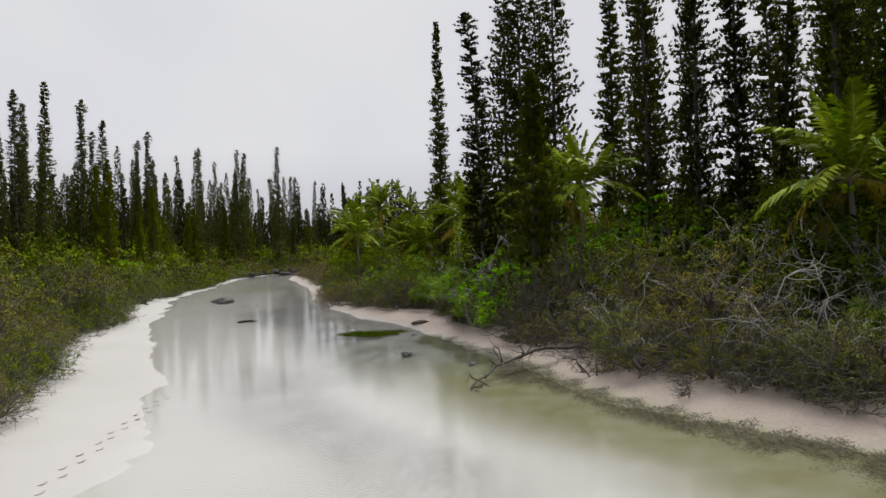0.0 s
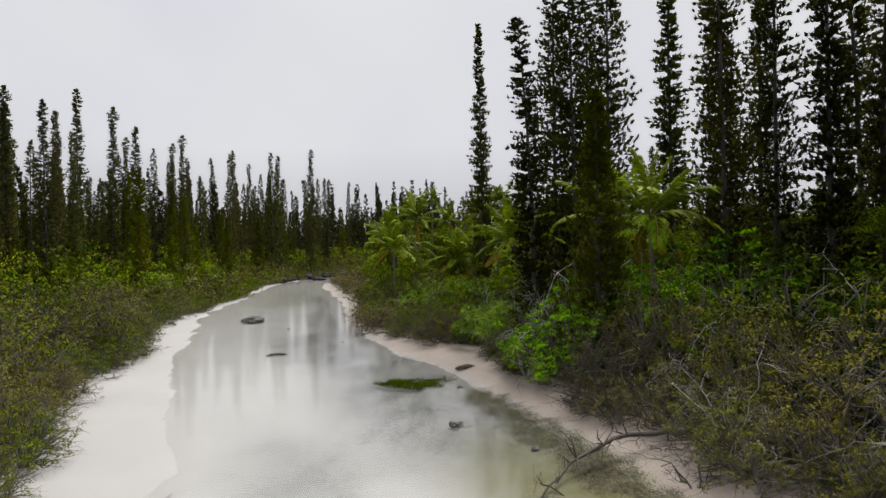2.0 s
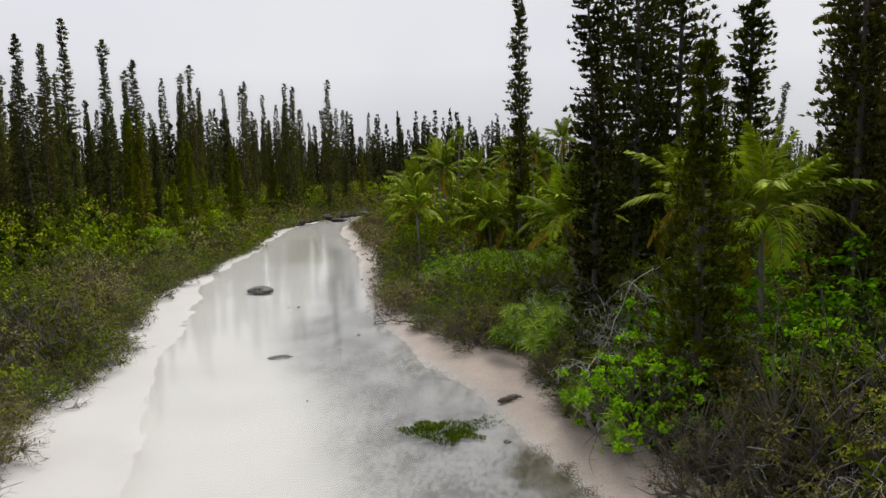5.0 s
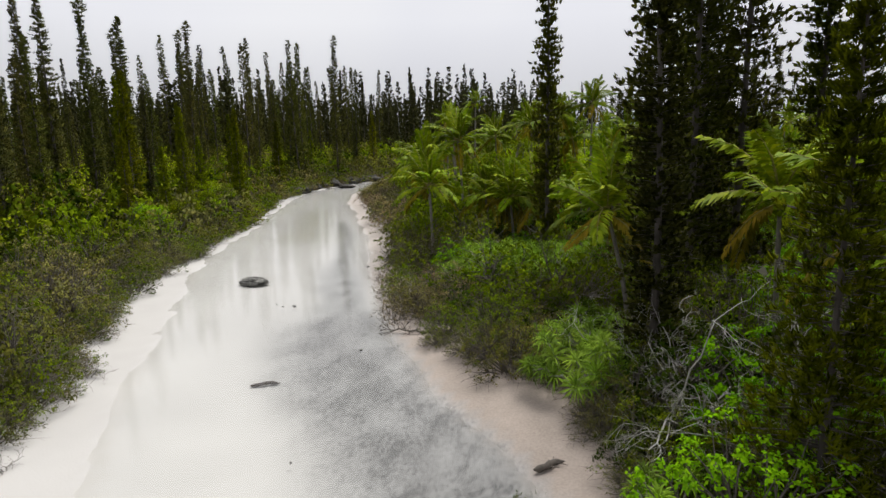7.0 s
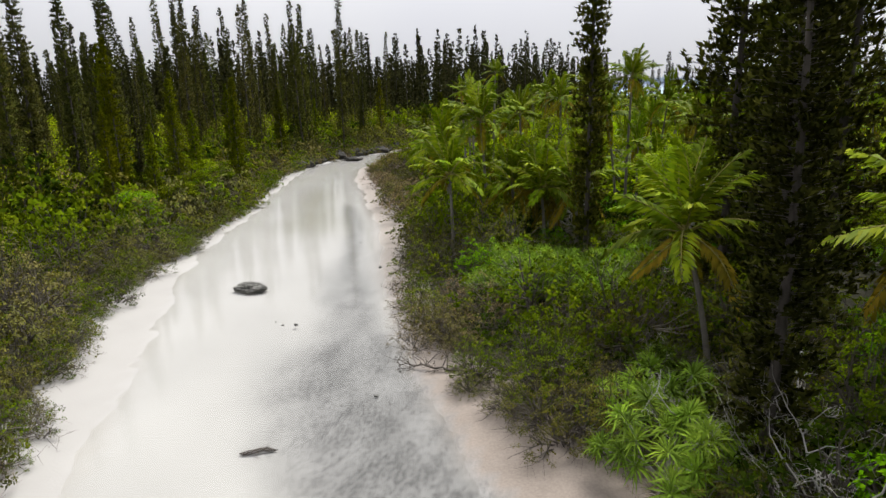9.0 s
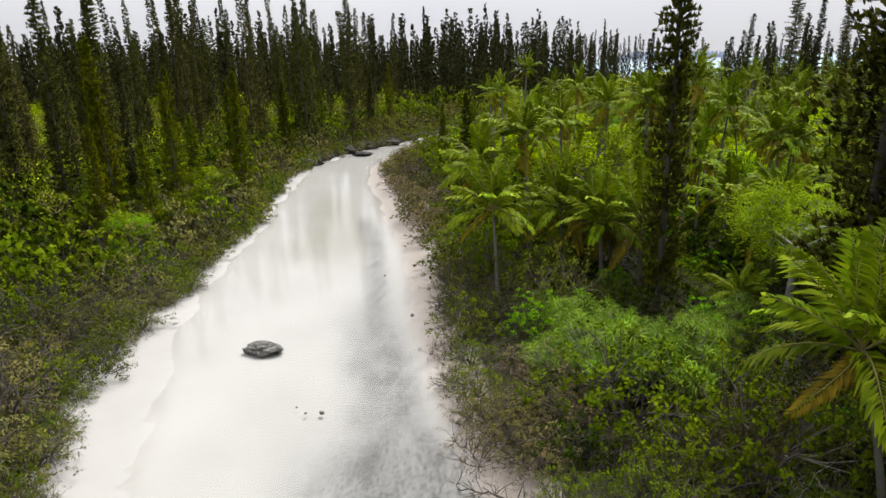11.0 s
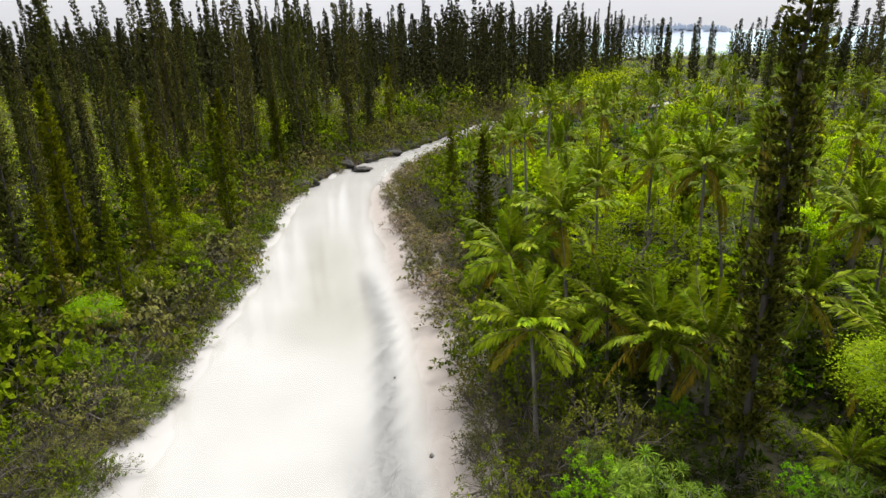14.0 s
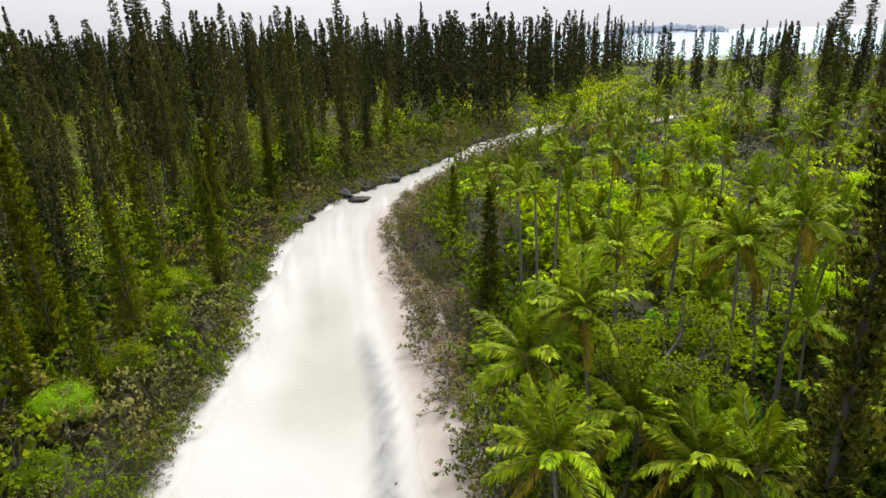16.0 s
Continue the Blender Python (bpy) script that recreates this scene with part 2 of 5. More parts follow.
def water_material(name, tint, waves, rough):
    m, nt = material(name)
    w = noise_tex(nt, 1.3, 3.0, stretch=(1.0, 0.6, 1.0))
    nrm = bump(nt, w, waves, 0.02)
    clear = nt.nodes.new("ShaderNodeBsdfTransparent")
    clear.inputs["Color"].default_value = (*tint, 1)
    gl = node(nt, "ShaderNodeBsdfGlossy", Roughness=rough)
    fr = node(nt, "ShaderNodeFresnel", IOR=1.33)
    nt.links.new(nrm, gl.inputs["Normal"])
    s = nt.nodes.new("ShaderNodeMixShader")
    nt.links.new(fr.outputs[0], s.inputs[0])
    nt.links.new(clear.outputs[0], s.inputs[1])
    nt.links.new(gl.outputs[0], s.inputs[2])
    finish(nt, s.outputs[0])
    return m


M_GROUND = ground_material()
M_WATER = water_material("shallow_water", (0.985, 0.985, 0.975), 0.12, 0.10)


def sea_material():
    m, nt = material("turquoise_sea")
    f = noise_tex(nt, 0.01, 3.0)
    p = node(nt, "ShaderNodeBsdfPrincipled", Roughness=0.5)
    p.inputs["Specular IOR Level"].default_value = 0.1
    nt.links.new(ramp(nt, f, [(0.4, (0.30, 0.42, 0.45)), (0.6, (0.36, 0.46, 0.48))]), p.inputs["Base Color"])
    finish(nt, p.outputs[0])
    return m


M_SEA = sea_material()


# sand of the footprints, slightly darker than the white sand around them
def footprint_sand():
    m, nt = material("footprint_sand")
    p = node(nt, "ShaderNodeBsdfPrincipled", Roughness=0.8)
    nt.links.new(ramp(nt, noise_tex(nt, 12.0, 5.0), [(0.3, (0.35, 0.335, 0.32)), (0.7, (0.40, 0.385, 0.365))]), p.inputs["Base Color"])
    finish(nt, p.outputs[0])
    return m


M_PRINTSAND = footprint_sand()


# ---- mesh tools ----
class Geo:
    """Collects quads as arrays; leaves may carry the normal of the mass that they belong to."""

    def __init__(self):
        self.v, self.f, self.nv, self.n, self.soft = [], [], [], 0, False

    def add(self, verts, quads, nv=None):
        self.v.append(np.asarray(verts, float))
        self.f.append(np.asarray(quads, int) + self.n)
        self.nv.append(np.zeros((len(verts), 3)) if nv is None else nv)
        self.soft = self.soft or nv is not None
        self.n += len(verts)
        return self

    def mesh(self, name, mat, smooth=False):
        v, f = np.concatenate(self.v), np.concatenate(self.f)
        me = bpy.data.meshes.new(name)
        me.vertices.add(len(v))
        me.vertices.foreach_set("co", v.astype(np.float32).ravel())
        me.loops.add(f.size)
        me.loops.foreach_set("vertex_index", f.astype(np.int32).ravel())
        me.polygons.add(len(f))
        me.polygons.foreach_set("loop_start", np.arange(0, f.size, f.shape[1], dtype=np.int32))
        if smooth or self.soft:
            me.polygons.foreach_set("use_smooth", np.ones(len(f), bool))
        me.materials.append(mat)
        me.update(calc_edges=True)
        if self.soft:
            me.normals_split_custom_set_from_vertices(np.concatenate(self.nv).astype(np.float32))
        return me


def unit(a):
    return a / np.maximum(np.linalg.norm(a, axis=-1, keepdims=True), 1e-9)


def tube(g, pts, rad, sides=6):
    """A tapered tube along points, with closed ends."""
    pts, rad = np.asarray(pts, float), np.asarray(rad, float)
    d = unit(np.gradient(pts, axis=0))
    ref = np.array([1.0, 0, 0]) if abs(d[0][2]) > 0.8 else np.array([0, 0, 1.0])
    s = unit(np.cross(d, ref))
    u = np.cross(s, d)
    a = np.linspace(0, 2 * np.pi, sides, endpoint=False)
    ring = pts[:, None] + rad[:, None, None] * (np.cos(a)[None, :, None] * s[:, None] + np.sin(a)[None, :, None] * u[:, None])
    k = len(pts)
    i, j = np.meshgrid(np.arange(k - 1), np.arange(sides), indexing="ij")
    q = np.stack([i * sides + j, i * sides + (j + 1) % sides, (i + 1) * sides + (j + 1) % sides, (i + 1) * sides + j], -1).reshape(-1, 4)
    return g.add(ring.reshape(-1, 3), q)


def sticks(g, a, b, ra, rb, sides=3):
    """Many straight twigs at once."""
    a, b = np.asarray(a, float), np.asarray(b, float)
    d = unit(b - a)
    s = unit(np.cross(d, np.array([0.31, 0.2, 0.93])))
    u = np.cross(s, d)
    ang = np.linspace(0, 2 * np.pi, sides, endpoint=False)
    off = np.cos(ang)[None, :, None] * s[:, None] + np.sin(ang)[None, :, None] * u[:, None]
    ra, rb = np.broadcast_to(ra, len(a)), np.broadcast_to(rb, len(a))
    v = np.concatenate([a[:, None] + off * ra[:, None, None], b[:, None] + off * rb[:, None, None]], 1)
    base = np.arange(len(a))[:, None, None] * (2 * sides)
    j = np.arange(sides)
    q = np.stack([j, (j + 1) % sides, sides + (j + 1) % sides, sides + j], -1)[None] + base
    return g.add(v.reshape(-1, 3), q.reshape(-1, 4))


def blades(g, p, d, length, width, sag=0.15, rng=None, mass=None, lay=False, crisp=1.05):
    """Many pointed leaves at once, each folded a little along its middle."""
    p, d = np.asarray(p, float), unit(np.asarray(d, float))
    n = len(p)
    rng = rng or np.random.default_rng(1)
    s = unit(np.cross(d, rng.normal(0, 0.6, (n, 3)) + (mass * 1.3 if lay else np.array([0, 0, 1.0]))))
    length = np.broadcast_to(length, n)[:, None]
    width = np.broadcast_to(width, n)[:, None]
    drop = np.array([0, 0, -1.0]) * length * sag
    mid = p + d * length * 0.5
    v = np.stack([p, mid + s * width / 2, p + d * length + drop, mid - s * width / 2], 1)
    q = np.arange(4 * n).reshape(-1, 4)
    if mass is None:
        return g.add(v.reshape(-1, 3), q)
    own = unit(np.cross(v[:, 1] - v[:, 3], v[:, 2] - v[:, 0]))
    back = (own * mass).sum(-1) < 0
    q[back] = q[back][:, ::-1]
    own = np.where(back[:, None], -own, own)
    return g.add(v.reshape(-1, 3), q, np.repeat(unit(mass + crisp * own), 4, 0))


def part(name, mesh, parent=None, label="", m=None):
    ob = new(name, mesh)
    if parent:
        ob.parent = parent
    if m is not None:
        ob.matrix_basis = m
    return tagged(ob, label) if label else ob


def at(x, y, z, size=1.0, turn=0.0, lean=(0, 0), tall=1.0):
    return (Matrix.Translation((x, y, z)) @ Euler((lean[0], lean[1], 0)).to_matrix().to_4x4()
            @ Matrix.Rotation(turn, 4, "Z") @ Matrix.Diagonal((size, size, size * tall, 1)))


class Kind:
    """Built once in a few variants; put() sets each down as a thing of its own."""

    def __init__(self, makers):
        self.makers, self.made, self.count = makers, [None] * len(makers), 0

    def put(self, m, which=None):
        i = self.count % len(self.makers) if which is None else which
        self.count += 1
        if self.made[i] is None:
            self.made[i] = self.makers[i]()
            self.made[i].matrix_basis = m
            return self.made[i]
        first = self.made[i].scale
        return copy_thing(self.made[i], m @ Matrix.Diagonal((1 / first[0], 1 / first[1], 1 / first[2], 1)))


# ---- plan: shores of the creek, as x for a given y ----
LEFT_BUSH = ((-8, -60), (-9, 8), (-12, 16), (-16, 24), (-22, 31), (-27, 39), (-29, 47), (-34, 56), (-41, 68), (-44, 80), (-47, 91), (-50, 104),
             (-56, 118), (-58, 126), (-62, 141), (-64, 155), (-63, 166), (-57, 182), (-51, 207), (-46, 234), (-38, 246), (-33, 258), (-18, 275), (12, 300))
LEFT_WATER = ((-4, -60), (-5, 5), (-7, 14), (-10, 21), (-13.5, 28), (-19, 36), (-26, 47), (-33, 61), (-40, 74), (-44, 83), (-46.5, 91), (-49.5, 104),
              (-55, 118), (-56.5, 126), (-61.5, 141), (-63.5, 155), (-62.5, 166), (-56.5, 182), (-50.5, 207), (-45.5, 234), (-37, 246), (-32, 258), (-17, 275), (13, 300))
RIGHT_WATER = ((18, -60), (15.5, 8), (12.6, 16.7), (10.9, 18.3), (8.5, 20.7), (7, 22.5), (5.3, 25.3), (4.3, 28.5), (3, 31), (0, 36.5), (-2, 40), (-5, 46), (-10, 52), (-15, 61), (-19, 70),
               (-23, 79), (-26, 88), (-29.7, 98), (-34.5, 108), (-40.6, 122), (-46.4, 134), (-51, 148), (-52.5, 166), (-48, 193), (-38, 215), (-32, 233), (-20, 248), (-6, 264), (14, 287))
RIGHT_BUSH = ((22, -60), (17, 8), (14.2, 19), (11.7, 20.9), (8.8, 23.4), (7.0, 26), (6.0, 30), (3.5, 34.8), (-0.8, 41), (-3, 52), (-11, 59), (-16.5, 64), (-20, 74), (-23, 86),
              (-26, 98), (-30, 106), (-36, 121), (-43, 133), (-49, 148), (-51, 168), (-46, 193), (-36, 215), (-30, 233), (-18, 246), (-4, 262), (16, 285))


def shore(line, y):
    a = np.array(line, float)
    return np.interp(y, a[:, 1], a[:, 0])


def smooth(a, b, x):
    t = np.clip((x - a) / (b - a), 0, 1)
    return t * t * (3 - 2 * t)


def wobble(x, y, s):
    return np.sin(x * s + 1.3 * np.sin(y * s * 0.7)) * np.cos(y * s * 1.1 + 0.8 * np.sin(x * s * 0.9))


def coast(x):
    return 690 + 0.35 * np.clip(-x, 0, 4000) - 60 * smooth(60, 400, x)


def ground_z(x, y):
    x, y = np.asarray(x, float), np.asarray(y, float)
    edge = 0.8 * wobble(x * 0.0 + y, y * 0.3, 0.55)
    lw, rw = shore(LEFT_WATER, y) + edge * 0.6, shore(RIGHT_WATER, y) + edge * 0.4
    lb, rb = shore(LEFT_BUSH, y), shore(RIGHT_BUSH, y)
    inside = np.minimum(x - lw, rw - x)
    bed = -0.045 * np.clip(inside, 0, 7) - 0.03 * wobble(x, y, 0.5)
    left = 0.035 * np.clip(lw - x, 0, 6) + 0.25 * smooth(-2, 5, lb - x)
    right = 0.125 * np.clip(x - rw, 0, 4) + 0.2 * smooth(0, 5, x - rb)
    out = np.where(x < lw, left, right) + 0.012 * wobble(x, y, 1.7)
    land = np.where(x < lw, smooth(2, 25, lb - x), smooth(2, 25, x - rb))
    out = out + land * (0.7 + 0.35 * wobble(x, y, 0.11))
    past = smooth(296, 330, y)
    z = np.where(inside > 0, bed, out)
    z = z * (1 - past) + past * (1.0 + 0.35 * wobble(x, y, 0.05))
    return np.where(y > 500, z - 6 * smooth(-10, 60, y - coast(x)), z)


def gz(x, y):
    return float(ground_z(x, y))


# ---- ground, water, sea ----
def spread_lines(lo, hi, step, far):
    mid = np.arange(lo, hi + 0.01, step)
    out, s = [], step
    while not out or out[-1] < far:
        s *= 1.17
        out.append((out[-1] if out else 0) + s)
    out = np.array(out)
    return np.concatenate([(lo - out)[::-1], mid, hi + out])


xs, ys = spread_lines(-78, 36, 0.9, 3500), spread_lines(-20, 262, 0.9, 3600)
GX, GY = np.meshgrid(xs, ys)
GZ = ground_z(GX, GY)
nx, ny = len(xs), len(ys)
ii, jj = np.meshgrid(np.arange(ny - 1), np.arange(nx - 1), indexing="ij")
quads = np.stack([ii * nx + jj, ii * nx + jj + 1, (ii + 1) * nx + jj + 1, (ii + 1) * nx + jj], -1).reshape(-1, 4)
g = Geo().add(np.stack([GX, GY, GZ], -1).reshape(-1, 3), quads)
me = g.mesh("ground", M_GROUND, True)
into_r = shore(RIGHT_WATER, GY) - GX
into_l = GX - shore(LEFT_WATER, GY)
in_l, in_r = shore(LEFT_BUSH, GY) - GX, GX - shore(RIGHT_BUSH, GY)
past = smooth(285, 300, GY)
masks = {
    "litter": np.maximum(np.maximum(smooth(0.5, 4.0, in_l), smooth(1.2, 4.5, in_r)), past) * (1 - smooth(-25, -5, GY - coast(GX))),
    "bed": smooth(-0.2, 1.0, into_l) * smooth(-0.5, 1.5, into_r),
    "white": np.maximum(smooth(-1.0, 3.0, into_r), 0.3 * smooth(50, 78, GY)),
    "algae": np.clip(smooth(-0.6, 0.9, into_r) * (1 - smooth(6, 12, into_r)) * smooth(24, 33, GY) * (1 - smooth(56, 68, GY))
                     + 0.8 * smooth(0.5, 2.0, into_r) * (1 - smooth(4, 7.5, into_r)) * smooth(55, 64, GY) * (1 - smooth(73, 86, GY))
                     + 0.8 * smooth(1.8, 2.8, into_r) * (1 - smooth(3.3, 4.8, into_r)) * smooth(74, 86, GY) * (1 - smooth(106, 114, GY))
                     + 0.45 * smooth(9, 11, into_r) * (1 - smooth(13, 17, into_r)) * smooth(10, 18, GY) * (1 - smooth(28, 34, GY)), 0, 1),
    "green": np.clip(smooth(-0.7, 0.4, into_r) * (1 - smooth(3.5, 8.5, into_r)) * (1 - smooth(26, 36, GY))
                     + 0.35 * smooth(2, 6, into_r) * smooth(3, 8, into_l) * smooth(88, 100, GY) * (1 - smooth(118, 135, GY)), 0, 1),
    "wrack": np.clip(0.95 * smooth(-1.2, -0.5, into_r) * (1 - smooth(0.4, 1.8, into_r)) * (1 - smooth(38, 45, GY))
                     + 0.95 * smooth(-0.3, 0.5, into_r) * (1 - smooth(1.8, 3.6, into_r)) * smooth(23, 27, GY) * (1 - smooth(37, 41, GY))
                     + 0.8 * smooth(-0.7, 0.1, into_r) * (1 - smooth(1.2, 3.8, into_r)) * (1 - smooth(20, 26, GY)), 0, 1),
}
for key, val in masks.items():
    me.attributes.new(key, "FLOAT", "POINT").data.foreach_set("value", val.astype(np.float32).ravel())
tagged(new("ground", me), "white sand creek bed and dark leafy forest floor", "ground", kind="structure")

wy = np.concatenate([np.arange(-60, 262, 4.0), np.array([275, 290, 300])])
wl, wr = shore(LEFT_WATER, wy) - 3.0, shore(RIGHT_WATER, wy) + 2.0
cols = np.linspace(0, 1, 6)
WX = wl[:, None] + (wr - wl)[:, None] * cols
g = Geo().add(np.stack([WX, np.repeat(wy[:, None], 6, 1), np.zeros_like(WX)], -1).reshape(-1, 3),
              np.array([[i * 6 + j, i * 6 + j + 1, (i + 1) * 6 + j + 1, (i + 1) * 6 + j] for i in range(len(wy) - 1) for j in range(5)]))
tagged(new("water", g.mesh("water", M_WATER, True)), "clear shallow creek water over white sand", "water", kind="structure")

g = Geo().add([(-1500, 560, -0.4), (4000, 560, -0.4), (4000, 4600, -0.4), (-1500, 4600, -0.4)], [(0, 1, 2, 3)])
tagged(new("sea", g.mesh("sea", M_SEA)), "pale turquoise sea beyond the forest", "water", kind="structure")


# ---- kinds of plants ----
def pine_profile(u, bulge):
    """Crown radius of a column pine from its lowest whorl (0) to its tip (1)."""
    r = 0.85 + 0.15 * np.exp(-((u - 0.15) / 0.2) ** 2) - 0.5 * smooth(0.45, 1.0, u) + bulge * np.exp(-((u - 0.95) / 0.035) ** 2)
    return r * np.sqrt(np.clip((1.01 - u) / 0.07, 0, 1))


def two_part_mesh(name, wood, leaves, wood_mat, leaf_mat):
    """Twigs and leaves as one crown."""
    me = Geo().add(np.concatenate(leaves.v), np.concatenate(leaves.f), np.concatenate(leaves.nv)).add(np.concatenate(wood.v), np.concatenate(wood.f)).mesh(name, leaf_mat)
    me.materials.append(wood_mat)
    n = sum(len(f) for f in leaves.f)
    idx = np.zeros(len(me.polygons), np.int32)
    idx[n:] = 1
    me.polygons.foreach_set("material_index", idx)
    return me


def pine_geo(wood, leaves, rng, h, r, start, detail, lean, bulge, young=False, shift=(0, 0, 0)):
    step, arms, tufts, per, ln, wd = ((0.40, 9, 3, 7, 0.44, 0.145), (0.4, 9, 3, 8, 0.37, 0.095), (0.85, 6, 1, 7, 0.95, 0.34), (0.45, 8, 2, 8, 0.46, 0.13), (1.2, 5, 1, 6, 1.4, 0.46))[detail]
    shift = np.array(shift, float)
    if young is True and detail == 0:
        step, arms, per, ln, wd = 0.32, 10, 16, 0.34, 0.05

    def spine(z):
        u = z / h
        return np.stack([lean * h * u * u, 0.35 * lean * h * np.sin(u * 3), z], -1) + shift

    z = np.arange(start * h, h, step)
    z = np.clip(np.repeat(z, arms) + rng.normal(0, step * 0.22, len(z) * arms), 0.3, h - 0.05)
    z = z[rng.random(len(z)) < (1.0 if young else np.where(z < 0.6 * h, 1.0, np.where(z < 0.8 * h, 0.82, 0.66) if detail == 0 else 0.9))]
    u = (z / h - start) / (1 - start)
    rad = r * pine_profile(np.clip(u, 0, 1), bulge) if young in (False, "slim") else r * np.clip(1.05 - u, 0.05, 1) ** 0.75
    rad = rad * rng.uniform(0.55, 1.12, len(z)) * (1 + 0.16 * np.sin(z * 1.1 + rng.uniform(0, 6)))
    a = rng.uniform(0, 2 * np.pi, len(z))
    out = np.stack([np.cos(a), np.sin(a), np.zeros_like(a)], -1)
    base = spine(z)
    tip = base + out * rad[:, None] + np.array([0, 0, 1.0]) * (rad * rng.uniform(-0.05, 0.35, len(z)))[:, None]
    if detail == 0:
        sticks(wood, base, tip, 0.028, 0.012)
    elif detail in (1, 3):
        sticks(wood, base[::3 * detail], tip[::3 * detail], 0.03, 0.015)
    # each limb ends in tight clusters that turn upwards, with daylight between them
    for k in range(tufts):
        c = np.repeat(base + (tip - base) * (1.0 - k * 0.3 if tufts > 1 else 0.78), per, 0)
        away = np.repeat(out, per, 0)
        d = away * 0.55 + np.array([0, 0, 0.5]) + rng.normal(0, 0.5, c.shape)
        c = c - unit(d) * ln * 0.3 + rng.normal(0, 0.05 if tufts > 1 else 0.16, c.shape)
        short = np.repeat(np.clip(1.15 - 0.5 * u, 0.55, 1), per)
        blades(leaves, c, d, ln * short * rng.uniform(0.7, 1.25, len(c)), wd * rng.uniform(0.8, 1.3, len(c)), -0.1, rng,
               unit(away * 0.3 + np.array([0, 0, 0.8]) + rng.normal(0, 0.3, c.shape)), True, 0.6)
    zs = np.linspace(-0.4, h, (18, 9, 3, 6, 3)[detail])
    return spine(zs), np.linspace(0.006 * h + 0.05, 0.03, len(zs))


def make_pine(seed, h, r, start, detail, lean, bulge, young=False, label=""):
    def make():
        rng = np.random.default_rng(seed)
        tree = tagged(new("pine_tree"), label or "tall slender column pine with dark green tufted branches", "tree", "column pines")
        wood, leaves = Geo(), Geo()
        pts, rad = pine_geo(wood, leaves, rng, h, r, start, detail, lean, bulge, young)
        part("trunk", tube(Geo(), pts, rad, (9, 6, 5, 5)[detail]).mesh("trunk", M_BARK, True), tree)
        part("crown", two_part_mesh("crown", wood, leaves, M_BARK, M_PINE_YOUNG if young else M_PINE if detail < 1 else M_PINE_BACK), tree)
        return tree
    return make


NEAR_PINE = Kind([make_pine(11, 34, 1.6, 0.07, 0, 0.0, 0.05), make_pine(12, 34, 2.5, 0.05, 0, 0.008, 0.0),
                  make_pine(13, 34, 1.9, 0.08, 0, -0.03, 0.15), make_pine(14, 34, 2.6, 0.06, 0, -0.006, 0.05)])
MID_PINE = Kind([make_pine(21, 30, 1.4, 0.10, 1, 0.02, 0.12), make_pine(22, 30, 1.15, 0.10, 1, 0.05, 0.45), make_pine(23, 30, 1.6, 0.08, 1, 0.01, 0.0),
                 make_pine(24, 30, 1.05, 0.25, 1, 0.03, 0.55), make_pine(25, 30, 1.5, 0.05, 1, 0.0, 0.1)])
BACK_PINE = Kind([make_pine(31, 30, 1.4, 0.10, 3, 0.02, 0.08), make_pine(32, 30, 1.2, 0.10, 3, 0.05, 0.2), make_pine(33, 30, 1.55, 0.06, 3, 0.0, 0.0), make_pine(34, 30, 1.2, 0.15, 3, 0.03, 0.1)])
SMALL_PINE = Kind([make_pine(26, 18, 1.5, 0.04, 1, 0.0, 0.0, "slim", "slender young column pine with yellowish green tufts"),
                   make_pine(27, 18, 1.25, 0.04, 1, 0.02, 0.0, "slim", "slender young column pine with yellowish green tufts")])
YOUNG_PINE = Kind([make_pine(41, 14, 2.3, 0.03, 0, 0.0, 0.0, True, "young conical column pine with yellowish green branches"),
                   make_pine(42, 14, 1.7, 0.03, 1, 0.0, 0.0, True, "young conical column pine with yellowish green branches")])


def frond_geo(seed, length, rise, droop, pairs=30):
    """A feather leaf: a curved rib with two rows of hanging leaflets."""
    rng = np.random.default_rng(seed)
    s = np.linspace(0, 1, 9 if pairs > 20 else 6)
    pts = np.stack([length * (s - 0.18 * droop * s * s), 0.05 * length * np.sin(s * 3), length * (rise * s - droop * s ** 2.2)], -1)
    rib, g = Geo(), Geo()
    tube(rib, pts, np.linspace(0.055, 0.008, len(s)), 4 if pairs > 20 else 3)
    t = np.linspace(0.12, 0.99, pairs)
    p = np.stack([np.interp(t, s, pts[:, k]) for k in range(3)], -1)
    d = unit(np.stack([np.interp(t, s, np.gradient(pts[:, k])) for k in range(3)], -1))
    up = unit(np.cross(d, np.array([0, 1.0, 0])))
    up = np.where(up[:, 2:] < 0, -up, up)
    ln = length * 0.215 * np.sin(np.pi * np.clip(t * 0.82 + 0.12, 0, 1)) ** 0.7
    for side in (-1, 1):
        w = unit(d * 0.8 + np.array([0, side, 0]) * 0.85 - up * 0.1 + rng.normal(0, 0.1, d.shape))
        blades(g, p, w, ln * rng.uniform(0.8, 1.1, pairs), length * 1.35 / pairs * rng.uniform(0.8, 1.1, pairs), 0.35, rng, unit(up + np.array([0, side, 0]) * 0.35), True, 1.3)
    return rib, g


def frond_mesh(name, mat, *shape):
    rib, g = frond_geo(*shape)
    return two_part_mesh(name, rib, g, M_RIB, mat)


FROND = [frond_mesh("frond", M_PALM, 51, 4.6, 0.45, 0.26), frond_mesh("frond", M_PALM, 52, 5.0, 0.35, 0.42), frond_mesh("frond", M_PALM, 53, 4.7, 0.25, 0.6),
         frond_mesh("frond", M_PALM_OLD, 54, 4.0, 0.0, 0.7)]
FAR_SHAPE = [(55, 3.9, 0.45, 0.28, 15), (56, 4.1, 0.3, 0.5, 15), (57, 3.4, 0.1, 0.7, 12)]
